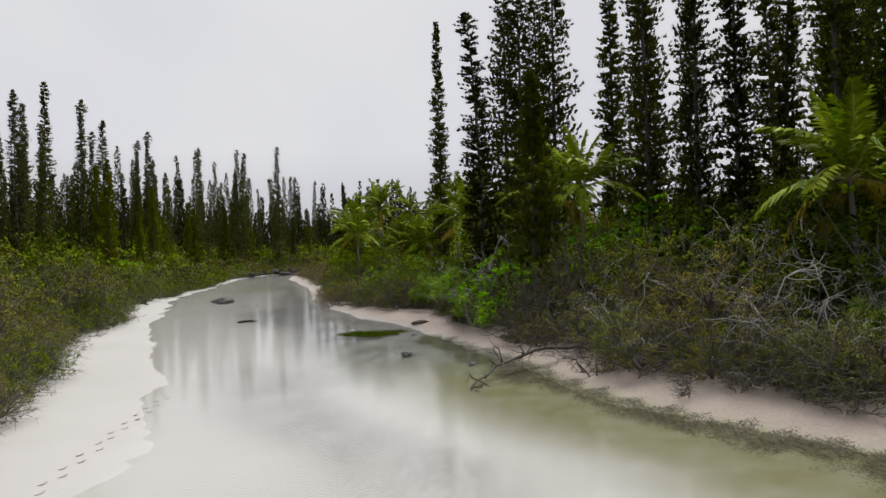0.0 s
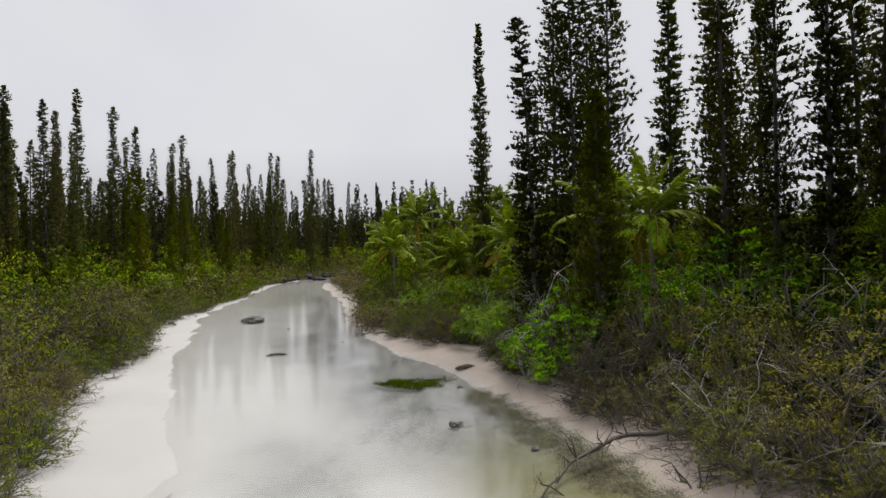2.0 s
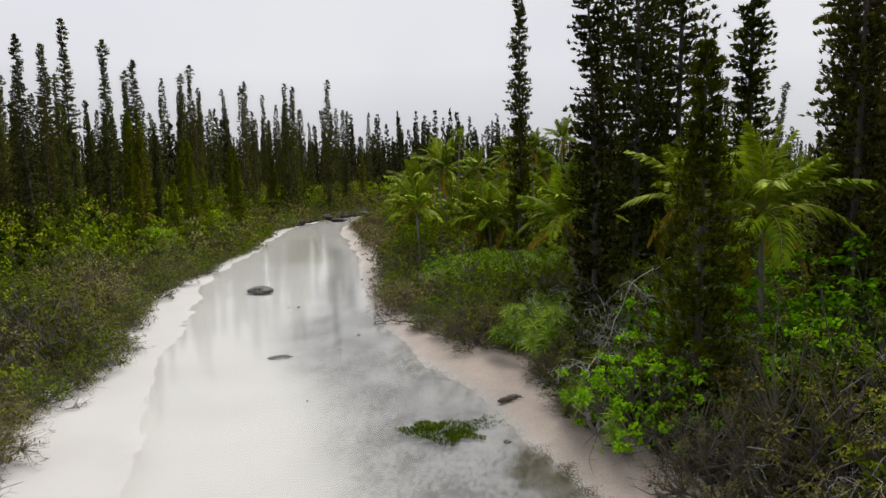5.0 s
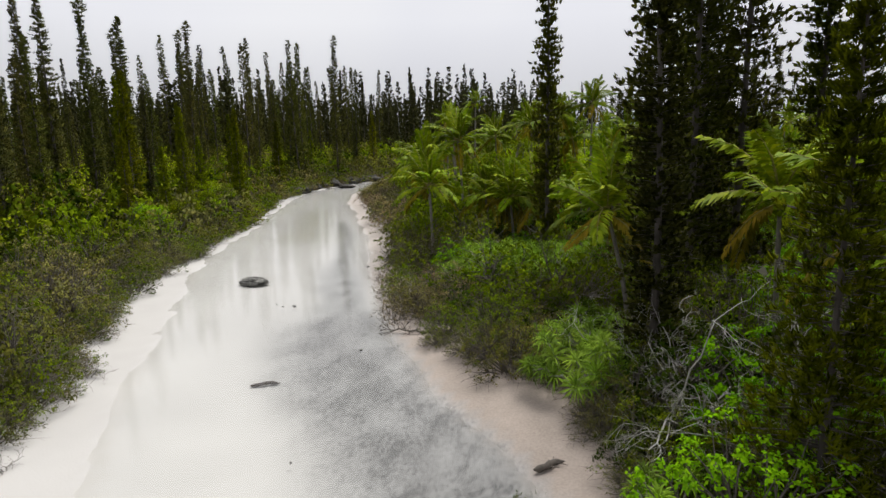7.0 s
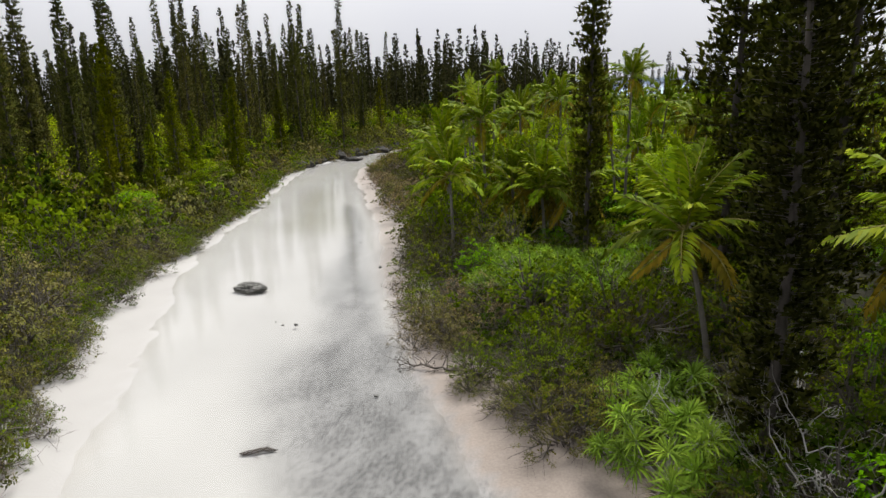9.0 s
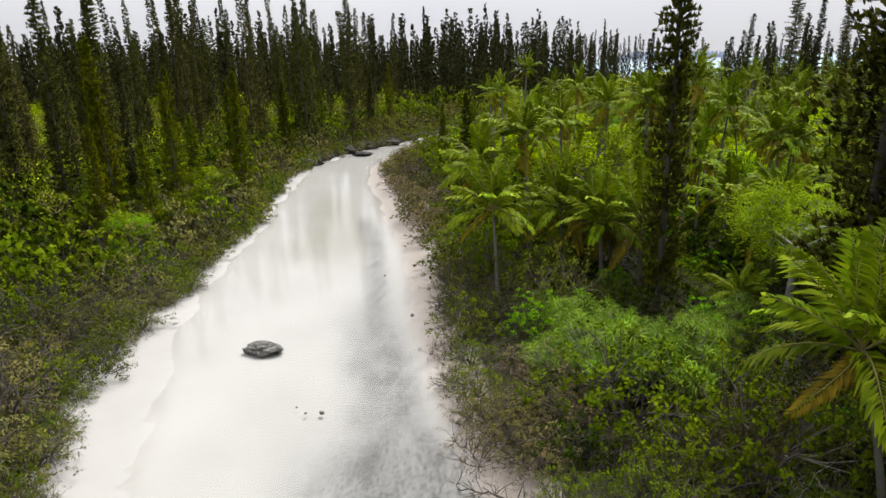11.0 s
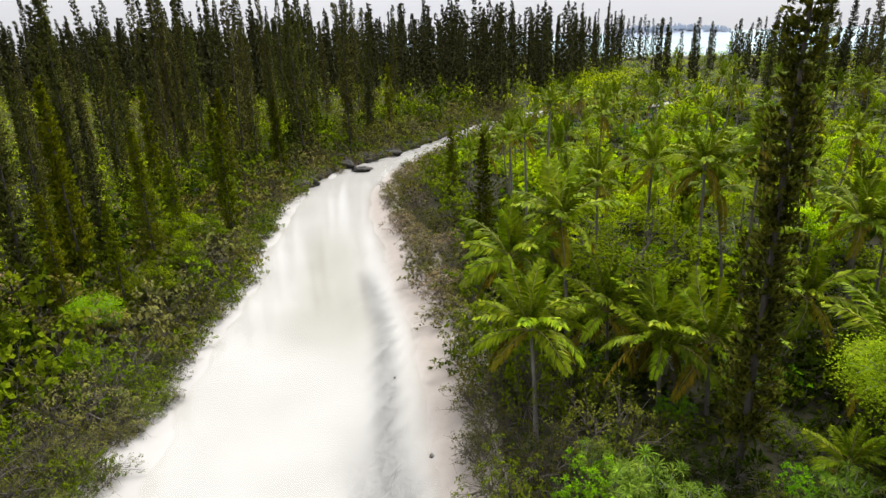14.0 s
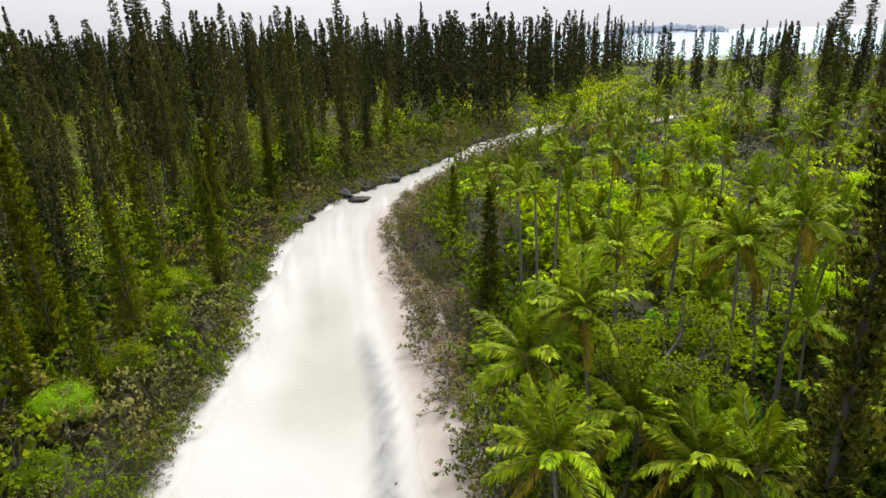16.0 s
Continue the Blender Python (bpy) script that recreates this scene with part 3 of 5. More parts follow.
FROND_FAR = frond_mesh("frond", M_PALM_OLD, *FAR_SHAPE[2])


def palm_trunk(h, bend, along=None):
    s = np.linspace(0, 1, 10)
    side = np.array(along if along is not None else (bend * h, 0.1 * bend * h))
    pts = np.stack([side[0] * s ** 1.5, side[1] * s ** 1.5 + 0.15 * np.sin(3 * s), -0.3 + (h + 0.3) * s], -1)
    return tube(Geo(), pts, 0.17 - 0.07 * s + 0.12 * np.exp(-s * 14), 8).mesh("trunk", M_PALMBARK, True), pts[-1]


def place_palm(seed, crown, foot, leaves=26, size=1.0):
    """A palm from its foot on the ground to the middle of its crown."""
    rng = np.random.default_rng(seed)
    tree = tagged(new("coconut_palm"), "coconut palm with grey curved trunk and arching green fronds", "palm tree", "coconut palms")
    z0 = gz(*foot)
    tree.matrix_basis = Matrix.Translation((foot[0], foot[1], z0 - 0.05))
    me, top = palm_trunk(max(crown[2] - z0, 1.5), 0, (crown[0] - foot[0], crown[1] - foot[1]))
    part("trunk", me, tree)
    start = rng.uniform(0, 6.28)
    for k in range(leaves):
        u = k / (leaves - 1)
        which = 0 if u < 0.3 else 1 if u < 0.62 else 2 if u < 0.86 else 3
        up = 66 - 78 * u + rng.normal(0, 7)
        m = (Matrix.Translation(Vector(top) + Vector((0, 0, 0.15 - 0.35 * u))) @ Matrix.Rotation(start + k * 2.399 + rng.normal(0, 0.25), 4, "Z")
             @ Matrix.Rotation(radians(-up), 4, "Y") @ Matrix.Rotation(rng.normal(0, 0.3), 4, "X") @ Matrix.Scale(size * rng.uniform(0.8, 1.12), 4))
        part("frond", FROND[which], tree, "yellowing drooping frond" if which == 3 else "", m)
    g = Geo()
    for k in range(7):
        a = k * 0.9
        c = np.array(top) + np.array([math.cos(a) * 0.32, math.sin(a) * 0.32, -0.35 - 0.12 * (k % 3)])
        tube(g, c + np.array([0, 0, 1.0]) * np.array([-0.16, -0.09, 0.0, 0.09, 0.15])[:, None], [0.02, 0.11, 0.14, 0.1, 0.02], 6)
    part("fruit", g.mesh("fruit", M_LIME, True), tree, "bunch of green coconuts")
    return tree


def make_far_palm(seed, h, bend, leaves=13):
    def make():
        rng = np.random.default_rng(seed)
        tree = tagged(new("coconut_palm"), "coconut palm with green and yellowing fronds in the grove", "palm tree", "coconut palms")
        me, top = palm_trunk(h, bend)
        part("trunk", me, tree)
        ribs, g = Geo(), Geo()
        for k in range(leaves):
            u = k / (leaves - 1)
            rib, leaf = frond_geo(*FAR_SHAPE[0 if u < 0.35 else 1])
            m = (Matrix.Rotation(k * 2.399 + rng.normal(0, 0.2), 4, "Z") @ Matrix.Rotation(radians(-(68 - 84 * u + rng.normal(0, 6))), 4, "Y") @ Matrix.Scale(rng.uniform(0.8, 1.1), 4))
            turn = np.array(m.to_3x3()).T
            ribs.add(rib.v[0] @ turn + np.array(top), rib.f[0])
            for v, f, nv in zip(leaf.v, leaf.f, leaf.nv):
                g.add(v @ turn + np.array(top), f - f.min(), unit(nv @ turn))
        part("crown", two_part_mesh("crown", ribs, g, M_RIB, M_PALM), tree)
        for k in range(2):
            part("frond", FROND_FAR, tree, "yellowing drooping frond", Matrix.Translation(top) @ Matrix.Rotation(k * 2.6 + seed, 4, "Z") @ Matrix.Rotation(radians(15), 4, "Y"))
        return tree
    return make


FAR_PALM = Kind([make_far_palm(65, 6, 0.08), make_far_palm(66, 9, -0.1), make_far_palm(67, 11, 0.05, 12), make_far_palm(68, 7.5, 0.0), make_far_palm(69, 4.5, 0.0)])


def branching(rng, starts, dirs, lengths, levels, split, spread, rise):
    """Forks upward from starts. Returns lists of (a, b, radius level) and the tips."""
    segs, a, d, ln = [], np.asarray(starts, float), unit(np.asarray(dirs, float)), np.asarray(lengths, float)
    for lev in range(levels):
        b = a + d * ln[:, None]
        segs.append((a, b, lev))
        if lev == levels - 1:
            return segs, b, d
        a = np.repeat(b, split, 0) - np.repeat(d * ln[:, None], split, 0) * rng.uniform(0, 0.35, (len(b) * split, 1))
        d = unit(np.repeat(d, split, 0) + rng.normal(0, spread, (len(a), 3)) + np.array([0, 0, rise]))
        ln = np.repeat(ln, split) * rng.uniform(0.5, 0.85, len(a))


def make_shrub(seed, name, label, category, group, mat, wide, tall, clumps, per, leaf, fat, flat=0.0, wood=0.010, wood_mat=None, puff=0.105):
    """Stems that fork towards the skin of an uneven dome, and a clump of leaves at each end."""
    def make():
        rng = np.random.default_rng(seed)
        bush = tagged(new(name), label, category, group)
        k = np.arange(clumps) + 0.5
        el = np.arcsin(np.clip(1 - k / clumps * 1.02, -0.05, 1))
        az = k * 2.39996 + rng.normal(0, 0.25, clumps)
        lumpy = 1 + 0.24 * np.sin(az * 3 + rng.uniform(0, 6)) * np.cos(el * 3 + rng.uniform(0, 6)) + 0.1 * np.sin(az * 7 + el * 5 + rng.uniform(0, 6)) + np.clip(rng.normal(0, 0.08, clumps), -0.2, 0.15)
        rr = lumpy * np.where(rng.random(clumps) < 0.25, rng.uniform(0.5, 0.85, clumps), 1.0)
        flatz = np.clip(np.sin(el), 0, 1) ** (1 - 0.55 * flat)
        c = np.stack([np.cos(az) * np.cos(el) * wide * rr, np.sin(az) * np.cos(el) * wide * rr, 0.1 + flatz * tall * rr], -1)
        wood_g = Geo()
        forks = max(4, clumps // 6)
        hub = c[rng.choice(clumps, forks, False)] * np.array([0.5, 0.5, 0.45])
        near = np.argmin(((c[:, None] - hub[None]) ** 2).sum(-1), 1)
        foot = rng.normal(0, 0.015 * wide, (forks, 3)) * np.array([1, 1, 0]) + np.array([0, 0, -0.4])
        r0 = wood * (wide + tall)
        sticks(wood_g, foot, hub, r0, r0 * 0.7, 5)
        elbow = (hub[near] + c) / 2 + rng.normal(0, 0.06 * wide, c.shape)
        sticks(wood_g, hub[near], elbow, r0 * 0.6, r0 * 0.4)
        sticks(wood_g, elbow, c, r0 * 0.4, r0 * 0.15)
        if per:
            g = Geo()
            # leaves thin out towards the ground, where twigs show
            leafy = c[(c[:, 2] > 0.3 * tall) | (rng.random(clumps) < 0.45)]
            low = c[c[:, 2] < 0.5 * tall]
            tw = np.repeat(low, 2, 0)
            sticks(wood_g, tw, tw + unit(np.repeat(unit(low), 2, 0) + rng.normal(0, 0.8, tw.shape)) * rng.uniform(0.1, 0.32, (len(tw), 1)) * wide, r0 * 0.17, r0 * 0.06)
            p = np.repeat(leafy, per, 0)
            outw = unit(c - np.array([0, 0, 0.15 * tall]))
            off = rng.normal(0, 1, p.shape)
            off = unit(off) * rng.uniform(0.3, 1.0, (len(p), 1)) * puff * (wide + tall) / 2 * np.array([1, 1, 0.7 - 0.35 * flat])
            mass = unit(np.repeat(unit(leafy - np.array([0, 0, 0.15 * tall])), per, 0) * 0.45 + unit(off) * 0.6 + np.array([0, 0, 0.5]))
            d = np.cross(mass, rng.normal(0, 1, p.shape)) + mass * rng.uniform(-0.1, 0.7, (len(p), 1))
            p = p + off
            p[:, 2] = np.maximum(p[:, 2], 0.08)
            blades(g, p, d, leaf * rng.uniform(0.6, 1.3, len(p)), leaf * fat * rng.uniform(0.7, 1.25, len(p)), 0.12, rng, mass, True, 0.5)
            inner = np.repeat(c, 2, 0) * np.array([0.74, 0.74, 0.72]) + rng.normal(0, 0.07 * wide, (clumps * 2, 3))
            inner[:, 2] = np.maximum(inner[:, 2], 0.25)
            mass = unit(np.repeat(outw, 2, 0) - np.array([0, 0, 0.25]))
            blades(g, inner, np.cross(mass, rng.normal(0, 1, inner.shape)), 1.5 * leaf * rng.uniform(0.7, 1.2, len(inner)), 1.5 * leaf * (0.62 if fat > 0.2 else fat), 0.15, rng, mass, True)
            part("stem", wood_g.mesh("stem", wood_mat or M_STEM), bush)
            part("foliage", g.mesh("foliage", mat), bush)
        else:
            tw = np.repeat(c, 5, 0)
            sticks(wood_g, tw, tw + unit(np.repeat(unit(c), 5, 0) + rng.normal(0, 0.7, tw.shape)) * rng.uniform(0.2, 0.7, (len(tw), 1)) * wide * 0.3, r0 * 0.2, r0 * 0.08)
            part("stem", wood_g.mesh("stem", wood_mat or M_STEM), bush)
        return bush
    return make


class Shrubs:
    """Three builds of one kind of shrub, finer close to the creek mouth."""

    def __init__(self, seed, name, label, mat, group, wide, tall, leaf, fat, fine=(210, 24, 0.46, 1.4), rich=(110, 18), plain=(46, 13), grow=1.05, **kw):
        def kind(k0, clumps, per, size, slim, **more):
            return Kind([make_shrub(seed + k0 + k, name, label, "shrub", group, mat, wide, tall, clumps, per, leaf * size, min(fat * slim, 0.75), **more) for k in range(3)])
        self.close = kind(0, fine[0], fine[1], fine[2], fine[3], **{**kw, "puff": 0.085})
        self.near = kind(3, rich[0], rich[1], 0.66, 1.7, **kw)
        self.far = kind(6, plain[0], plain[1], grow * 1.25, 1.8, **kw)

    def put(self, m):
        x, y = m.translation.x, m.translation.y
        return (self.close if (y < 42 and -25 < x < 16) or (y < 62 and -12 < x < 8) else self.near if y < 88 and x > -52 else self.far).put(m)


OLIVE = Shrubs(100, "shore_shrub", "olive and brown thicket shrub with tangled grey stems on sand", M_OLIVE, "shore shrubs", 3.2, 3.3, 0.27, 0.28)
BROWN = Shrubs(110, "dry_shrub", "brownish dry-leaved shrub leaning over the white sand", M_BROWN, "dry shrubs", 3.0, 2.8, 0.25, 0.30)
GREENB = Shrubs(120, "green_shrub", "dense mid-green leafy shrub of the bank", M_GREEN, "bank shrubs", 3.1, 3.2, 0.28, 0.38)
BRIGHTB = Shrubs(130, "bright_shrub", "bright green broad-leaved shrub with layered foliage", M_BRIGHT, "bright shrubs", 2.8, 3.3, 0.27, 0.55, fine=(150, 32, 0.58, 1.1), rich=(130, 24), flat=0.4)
DARKB = Shrubs(140, "dark_shrub", "dark green shrub, shade under the pines in its leaf colour", M_DARKLEAF, "understorey shrubs", 3.2, 3.4, 0.34, 0.42, fine=(80, 24, 0.7, 1.2), rich=(60, 24), plain=(40, 14))
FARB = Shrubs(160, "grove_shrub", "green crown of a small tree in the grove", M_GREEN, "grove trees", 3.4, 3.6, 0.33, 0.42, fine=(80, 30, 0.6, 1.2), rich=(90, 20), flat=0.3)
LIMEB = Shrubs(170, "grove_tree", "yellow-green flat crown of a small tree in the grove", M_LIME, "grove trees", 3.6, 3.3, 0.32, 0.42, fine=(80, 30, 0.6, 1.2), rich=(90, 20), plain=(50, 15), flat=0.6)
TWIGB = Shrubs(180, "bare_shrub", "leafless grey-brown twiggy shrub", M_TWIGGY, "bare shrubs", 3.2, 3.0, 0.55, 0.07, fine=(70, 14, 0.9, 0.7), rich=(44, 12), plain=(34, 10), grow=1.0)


def make_deadwood(seed, size, name="dead_shrub", label="bare bleached grey dead shrub with crooked branches", mat=None, up=0.35, stems=4, thick=0.032, depth=4):
    """Crooked bare limbs that fork again and again."""
    def make():
        rng = np.random.default_rng(seed)
        wood = tagged(new(name), label, "dead wood", name.replace("_", " ") + "s")

        def limb(g, p, d, ln, r, lev):
            pts, d = [p], d.copy()
            for k in range(4):
                d = unit(d + rng.normal(0, 0.4, 3) + np.array([0, 0, 0.06 if lev < 2 else -0.03]))
                pts.append(pts[-1] + d * ln / 4)
                if pts[-1][2] < 0.1:
                    pts[-1][2] = 0.1
            tube(g, pts, np.linspace(r, r * 0.55, 5), 5 if lev < 2 else 3)
            if lev < depth:
                for k in range(3 if lev < 3 else 2):
                    i = rng.integers(1, 5)
                    limb(g, pts[i], unit(d + rng.normal(0, 0.6, 3)), ln * rng.uniform(0.5, 0.85), r * 0.55, lev + 1)

        for k in range(stems):
            a = 6.28 * k / stems + rng.normal(0, 0.4)
            g = Geo()
            limb(g, np.array([0, 0, -0.3]), unit(np.array([math.cos(a), math.sin(a), up + rng.uniform(0, 0.7)])), size * rng.uniform(0.4, 0.6), thick * size / 3, 0)
            part("branch", g.mesh("branch", mat or M_DEAD, True), wood)
        return wood
    return make


DEADB = Kind([make_deadwood(151, 3.0, up=0.7, stems=4, depth=5), make_deadwood(152, 3.4, up=0.9, stems=3, depth=5), make_deadwood(153, 2.8, up=0.5, stems=4, depth=5)])
DEADTREE = Kind([make_deadwood(155, 5.0, "dead_tree", "small bleached dead tree with bare crooked limbs", None, 1.6, 2, 0.05)])
TANGLE = Kind([make_deadwood(157, 2.4, "fallen_branch", "dark fallen branch lying on the sand", M_DRIFT, 0.12, 2, 0.04, 3), make_deadwood(158, 2.2, "fallen_branch", "dark fallen branch lying on the sand", M_DRIFT, 0.1, 3, 0.035, 3)])


def make_pandanus(seed, tall, heads):
    def make():
        rng = np.random.default_rng(seed)
        bush = tagged(new("pandanus"), "screw pine with pale forked stems and rosettes of long green blades", "shrub", "screw pines")
        a = np.linspace(0, 6.28, 4, endpoint=False) + rng.normal(0, 0.3, 4)
        dirs = np.stack([np.cos(a), np.sin(a), np.full(4, 1.1)], -1)
        segs, tips, d = branching(rng, np.zeros((4, 3)), dirs, np.full(4, tall * 0.42), 3, 2 if heads < 20 else 3, 0.55, 0.12)
        g = Geo()
        for s0, s1, lev in segs:
            sticks(g, s0, s1, 0.09 * 0.7 ** lev, 0.065 * 0.7 ** lev, 6)
        part("stem", g.mesh("stem", M_DEAD, True), bush)
        mesh = None
        for k, (p, dr) in enumerate(zip(tips, d)):
            if mesh is None or k % 4 == 0:
                n = 42
                e = np.linspace(1.35, -0.35, n)
                b = np.arange(n) * 2.399
                dd = np.stack([np.cos(b) * np.cos(e), np.sin(b) * np.cos(e), np.sin(e)], -1)
                g = Geo()
                blades(g, dd * 0.0, dd + rng.normal(0, 0.08, dd.shape), 0.85 * rng.uniform(0.8, 1.15, n), 0.07, 0.28, rng)
                g.f[0] = np.where(g.f[0] % 4 == 0, 0, g.f[0])
                mesh = g.mesh("rosette", M_PAND)
            q = Vector((0, 0, 1)).rotation_difference(Vector(dr) + Vector((0, 0, 0.8))).to_matrix().to_4x4()
            part("rosette", mesh, bush, "", Matrix.Translation(p) @ q @ Matrix.Rotation(k * 1.3, 4, "Z"))
        return bush
    return make


def make_pandanus_thicket(seed, wide, tall, heads):
    def make():
        rng = np.random.default_rng(seed)
        bush = tagged(new("pandanus"), "dense mound of screw pine rosettes on pale forked stems", "shrub", "screw pines")
        k = np.arange(heads) + 0.5
        el, az = np.arcsin(np.clip(1 - k / heads * 0.95, 0, 1)), k * 2.39996
        rr = rng.uniform(0.8, 1.1, heads)
        c = np.stack([np.cos(az) * np.cos(el) * wide * rr, np.sin(az) * np.cos(el) * wide * rr, 0.5 + np.sin(el) * (tall - 0.5) * rr], -1)
        g = Geo()
        fork = c * np.array([0.45, 0.45, 0.5])
        sticks(g, np.zeros_like(c) + np.array([0, 0, -0.3]), fork, 0.07, 0.055, 5)
        sticks(g, fork, c, 0.055, 0.04, 5)
        part("stem", g.mesh("stem", M_DEAD, True), bush)
        meshes = []
        for v in range(3):
            n = 40
            e = np.linspace(1.35, -0.45, n)
            b = np.arange(n) * 2.399
            dd = np.stack([np.cos(b) * np.cos(e), np.sin(b) * np.cos(e), np.sin(e)], -1)
            g = blades(Geo(), dd * 0.0, dd + rng.normal(0, 0.1, dd.shape), 0.8 * rng.uniform(0.8, 1.15, n), 0.06, 0.3, rng)
            g.f[0] = np.where(g.f[0] % 4 == 0, 0, g.f[0])
            meshes.append(g.mesh("rosette", M_PAND))
        for i, p in enumerate(c):
            q = Vector((0, 0, 1)).rotation_difference(Vector(p) + Vector((0, 0, 0.6 * tall))).to_matrix().to_4x4()
            part("rosette", meshes[i % 3], bush, "", Matrix.Translation(p) @ q @ Matrix.Rotation(i * 1.3, 4, "Z") @ Matrix.Scale(rng.uniform(0.8, 1.15), 4))
        return bush
    return make


THICKET = Kind([make_pandanus_thicket(195, 2.6, 2.9, 46), make_pandanus_thicket(196, 2.2, 3.2, 40)])
PANDANUS = Kind([make_pandanus(191, 3.2, 16), make_pandanus(192, 3.6, 36), make_pandanus(193, 2.6, 16)])


def make_flat_tree(seed, tall, wide, mat, label, per=42, leaf=0.25, wood_mat=None):
    """Trunk, forked limbs and flat layers of leaves."""
    def make():
        rng = np.random.default_rng(seed)
        tree = tagged(new("layered_tree"), label, "tree", "layered trees")
        g = Geo()
        tube(g, [(0, 0, -0.3), (0.1, 0.05, tall * 0.3), (-0.1, 0.1, tall * 0.55)], [0.03 * tall, 0.022 * tall, 0.016 * tall], 8)
        n = 9
        a = np.arange(n) * 2.399
        dirs = np.stack([np.cos(a), np.sin(a), rng.uniform(0.25, 0.9, n)], -1)
        st = np.stack([np.zeros(n), np.zeros(n), tall * np.linspace(0.4, 0.6, n)], -1)
        segs, tips, d = branching(rng, st, dirs, wide * rng.uniform(0.35, 0.55, n), 3, 4, 0.45, 0.0)
        for s0, s1, lev in segs:
            sticks(g, s0, s1, 0.012 * tall * 0.55 ** lev, 0.007 * tall * 0.55 ** lev, 5 if lev == 0 else 3)
        part("trunk", g.mesh("trunk", wood_mat or M_STEM, True), tree)
        c = np.repeat(tips, per, 0)
        off = rng.normal(0, 1, (len(c), 3)) * np.array([0.55, 0.55, 0.12])
        g = Geo()
        blades(g, c + off, off * np.array([1, 1, 0.3]) + np.array([0, 0, 0.15]) + rng.normal(0, 0.25, c.shape), leaf * rng.uniform(0.6, 1.3, len(c)), leaf * 0.5, 0.05, rng, unit(off * 0.5 + np.array([0, 0, 0.8])))
        part("leaves", g.mesh("leaves", mat), tree)
        return tree
    return make


FLAT_DARK = Kind([make_flat_tree(201, 12, 5.0, M_GREEN, "dark flat-topped tree with spreading layered crown")])
FLAT_GREEN = Kind([make_flat_tree(204, 8, 4.0, M_GREEN, "mid-green layered tree with flat tiers of leaves")])
FLAT_BRIGHT = Kind([make_flat_tree(202, 9, 4.2, M_FEATHER, "yellow-green feathery tree with bleached limbs and open layered crown", 170, 0.13, M_DEAD),
                    make_flat_tree(203, 9, 4.6, M_LIME, "yellow-green feathery tree with flat layered crown")])


def lump(seed, size, rough, mat, name, detail=4):
    """A weathered rock: a ball pressed flat and eaten into by noise."""
    bm = bmesh.new()
    bmesh.ops.create_icosphere(bm, subdivisions=detail, radius=1.0)
    o = Vector((seed * 7.1, seed * 3.3, 0))
    for v in bm.verts:
        n = noise.fractal(v.co * 1.1 + o, 0.9, 2.1, 5) * rough + noise.noise(v.co * 4.5 + o) * rough * 0.35
        v.co = v.co * (1 + n)
        v.co.x, v.co.y, v.co.z = v.co.x * size[0], v.co.y * size[1], v.co.z * size[2]
    me = bpy.data.meshes.new(name)
    bm.to_mesh(me)
    bm.free()
    me.materials.append(mat)
    return me


# open spots where no common shrub grows: around trunks and plants that stand clear
CLEAR = ((-17.5, 82, 1.2), (-16, 91, 1.2), (-3, 55, 3.0), (-8, 72, 4.0), (2.2, 46.5, 2.8), (3.5, 50, 2.6), (15, 24.5, 3.0), (1.5, 39.4, 2.2), (11.5, 45, 4.2), (0.2, 60.5, 2.0), (-6.2, 92.4, 2.5), (9.8, 48.5, 1.5),
         (-11, 73.5, 3.4), (-5, 72, 3.6), (-8.5, 78, 2.6), (-0.5, 77.5, 2.6), (-3, 67.5, 2.4), (-11, 94, 2.5), (-1, 103, 2.0), (-5.4, 104, 2.0), (-5.6, 81, 1.8), (2.4, 80, 2.5), (-15.5, 67.5, 2.2), (-13.2, 64.2, 1.8), (-17.8, 71, 1.2), (-12.2, 69, 1.4), (-9.8, 87, 2.0), (-6.8, 86.4, 2.0), (-13, 90.8, 2.0), (-10, 97, 2.4))


def sow(kind, x, y, size, tall=1.0):
    if all((x - a) ** 2 + (y - b) ** 2 > (r + 1.2 * size) ** 2 for a, b, r in CLEAR):
        kind.put(at(x, y, gz(x, y), size, rng.uniform(0, 6.28), tall=tall))


# ---- the pines that stand out on the near bank ----
rng = np.random.default_rng(7)
for x, y, h, which, fat in ((-5.6, 81, 34.5, 0, 0.9), (1.0, 52, 24.8, 2, 1.25), (3.2, 72, 38, 1, 1.1), (5.0, 67, 36, 3, 1.1), (8.6, 70, 40, 1, 1.05), (7.4, 78, 37, 3, 1.1),
                            (16.6, 79, 41, 0, 1.15), (14.4, 50.5, 31, 3, 1.0), (15.2, 53.6, 31, 2, 1.1), (20.5, 58, 38, 1, 0.9), (21.5, 51, 33, 0, 1.1),
                            (31, 67, 40, 2, 1.1), (25, 43, 33, 3, 1.0), (29, 44, 34, 1, 0.95)):
    s = h / 34
    NEAR_PINE.put(at(x, y, gz(x, y), s * fat, rng.uniform(-0.5, 0.5), tall=1 / fat), which)
for x, y, h in ((34, 52, 36), (38, 64, 37), (24, 72, 33), (27.5, 56, 33), (34, 60, 37), (36, 45, 34), (41, 56, 36), (45, 70, 37), (44, 48, 34), (50, 84, 36), (33, 38, 32), (38, 35, 33), (30, 35, 30), (44, 40, 34), (27, 31, 28), (36, 29, 30), (33, 24, 27), (37, 212, 38), (46, 225, 33), (58, 240, 34), (31, 230, 28), (64, 226, 36), (31, 55, 35), (40, 74, 37), (41, 47, 34)):
    MID_PINE.put(at(x, y, gz(x, y), h / 30 * 1.3, rng.uniform(-0.5, 0.5), tall=1 / 1.3), None)
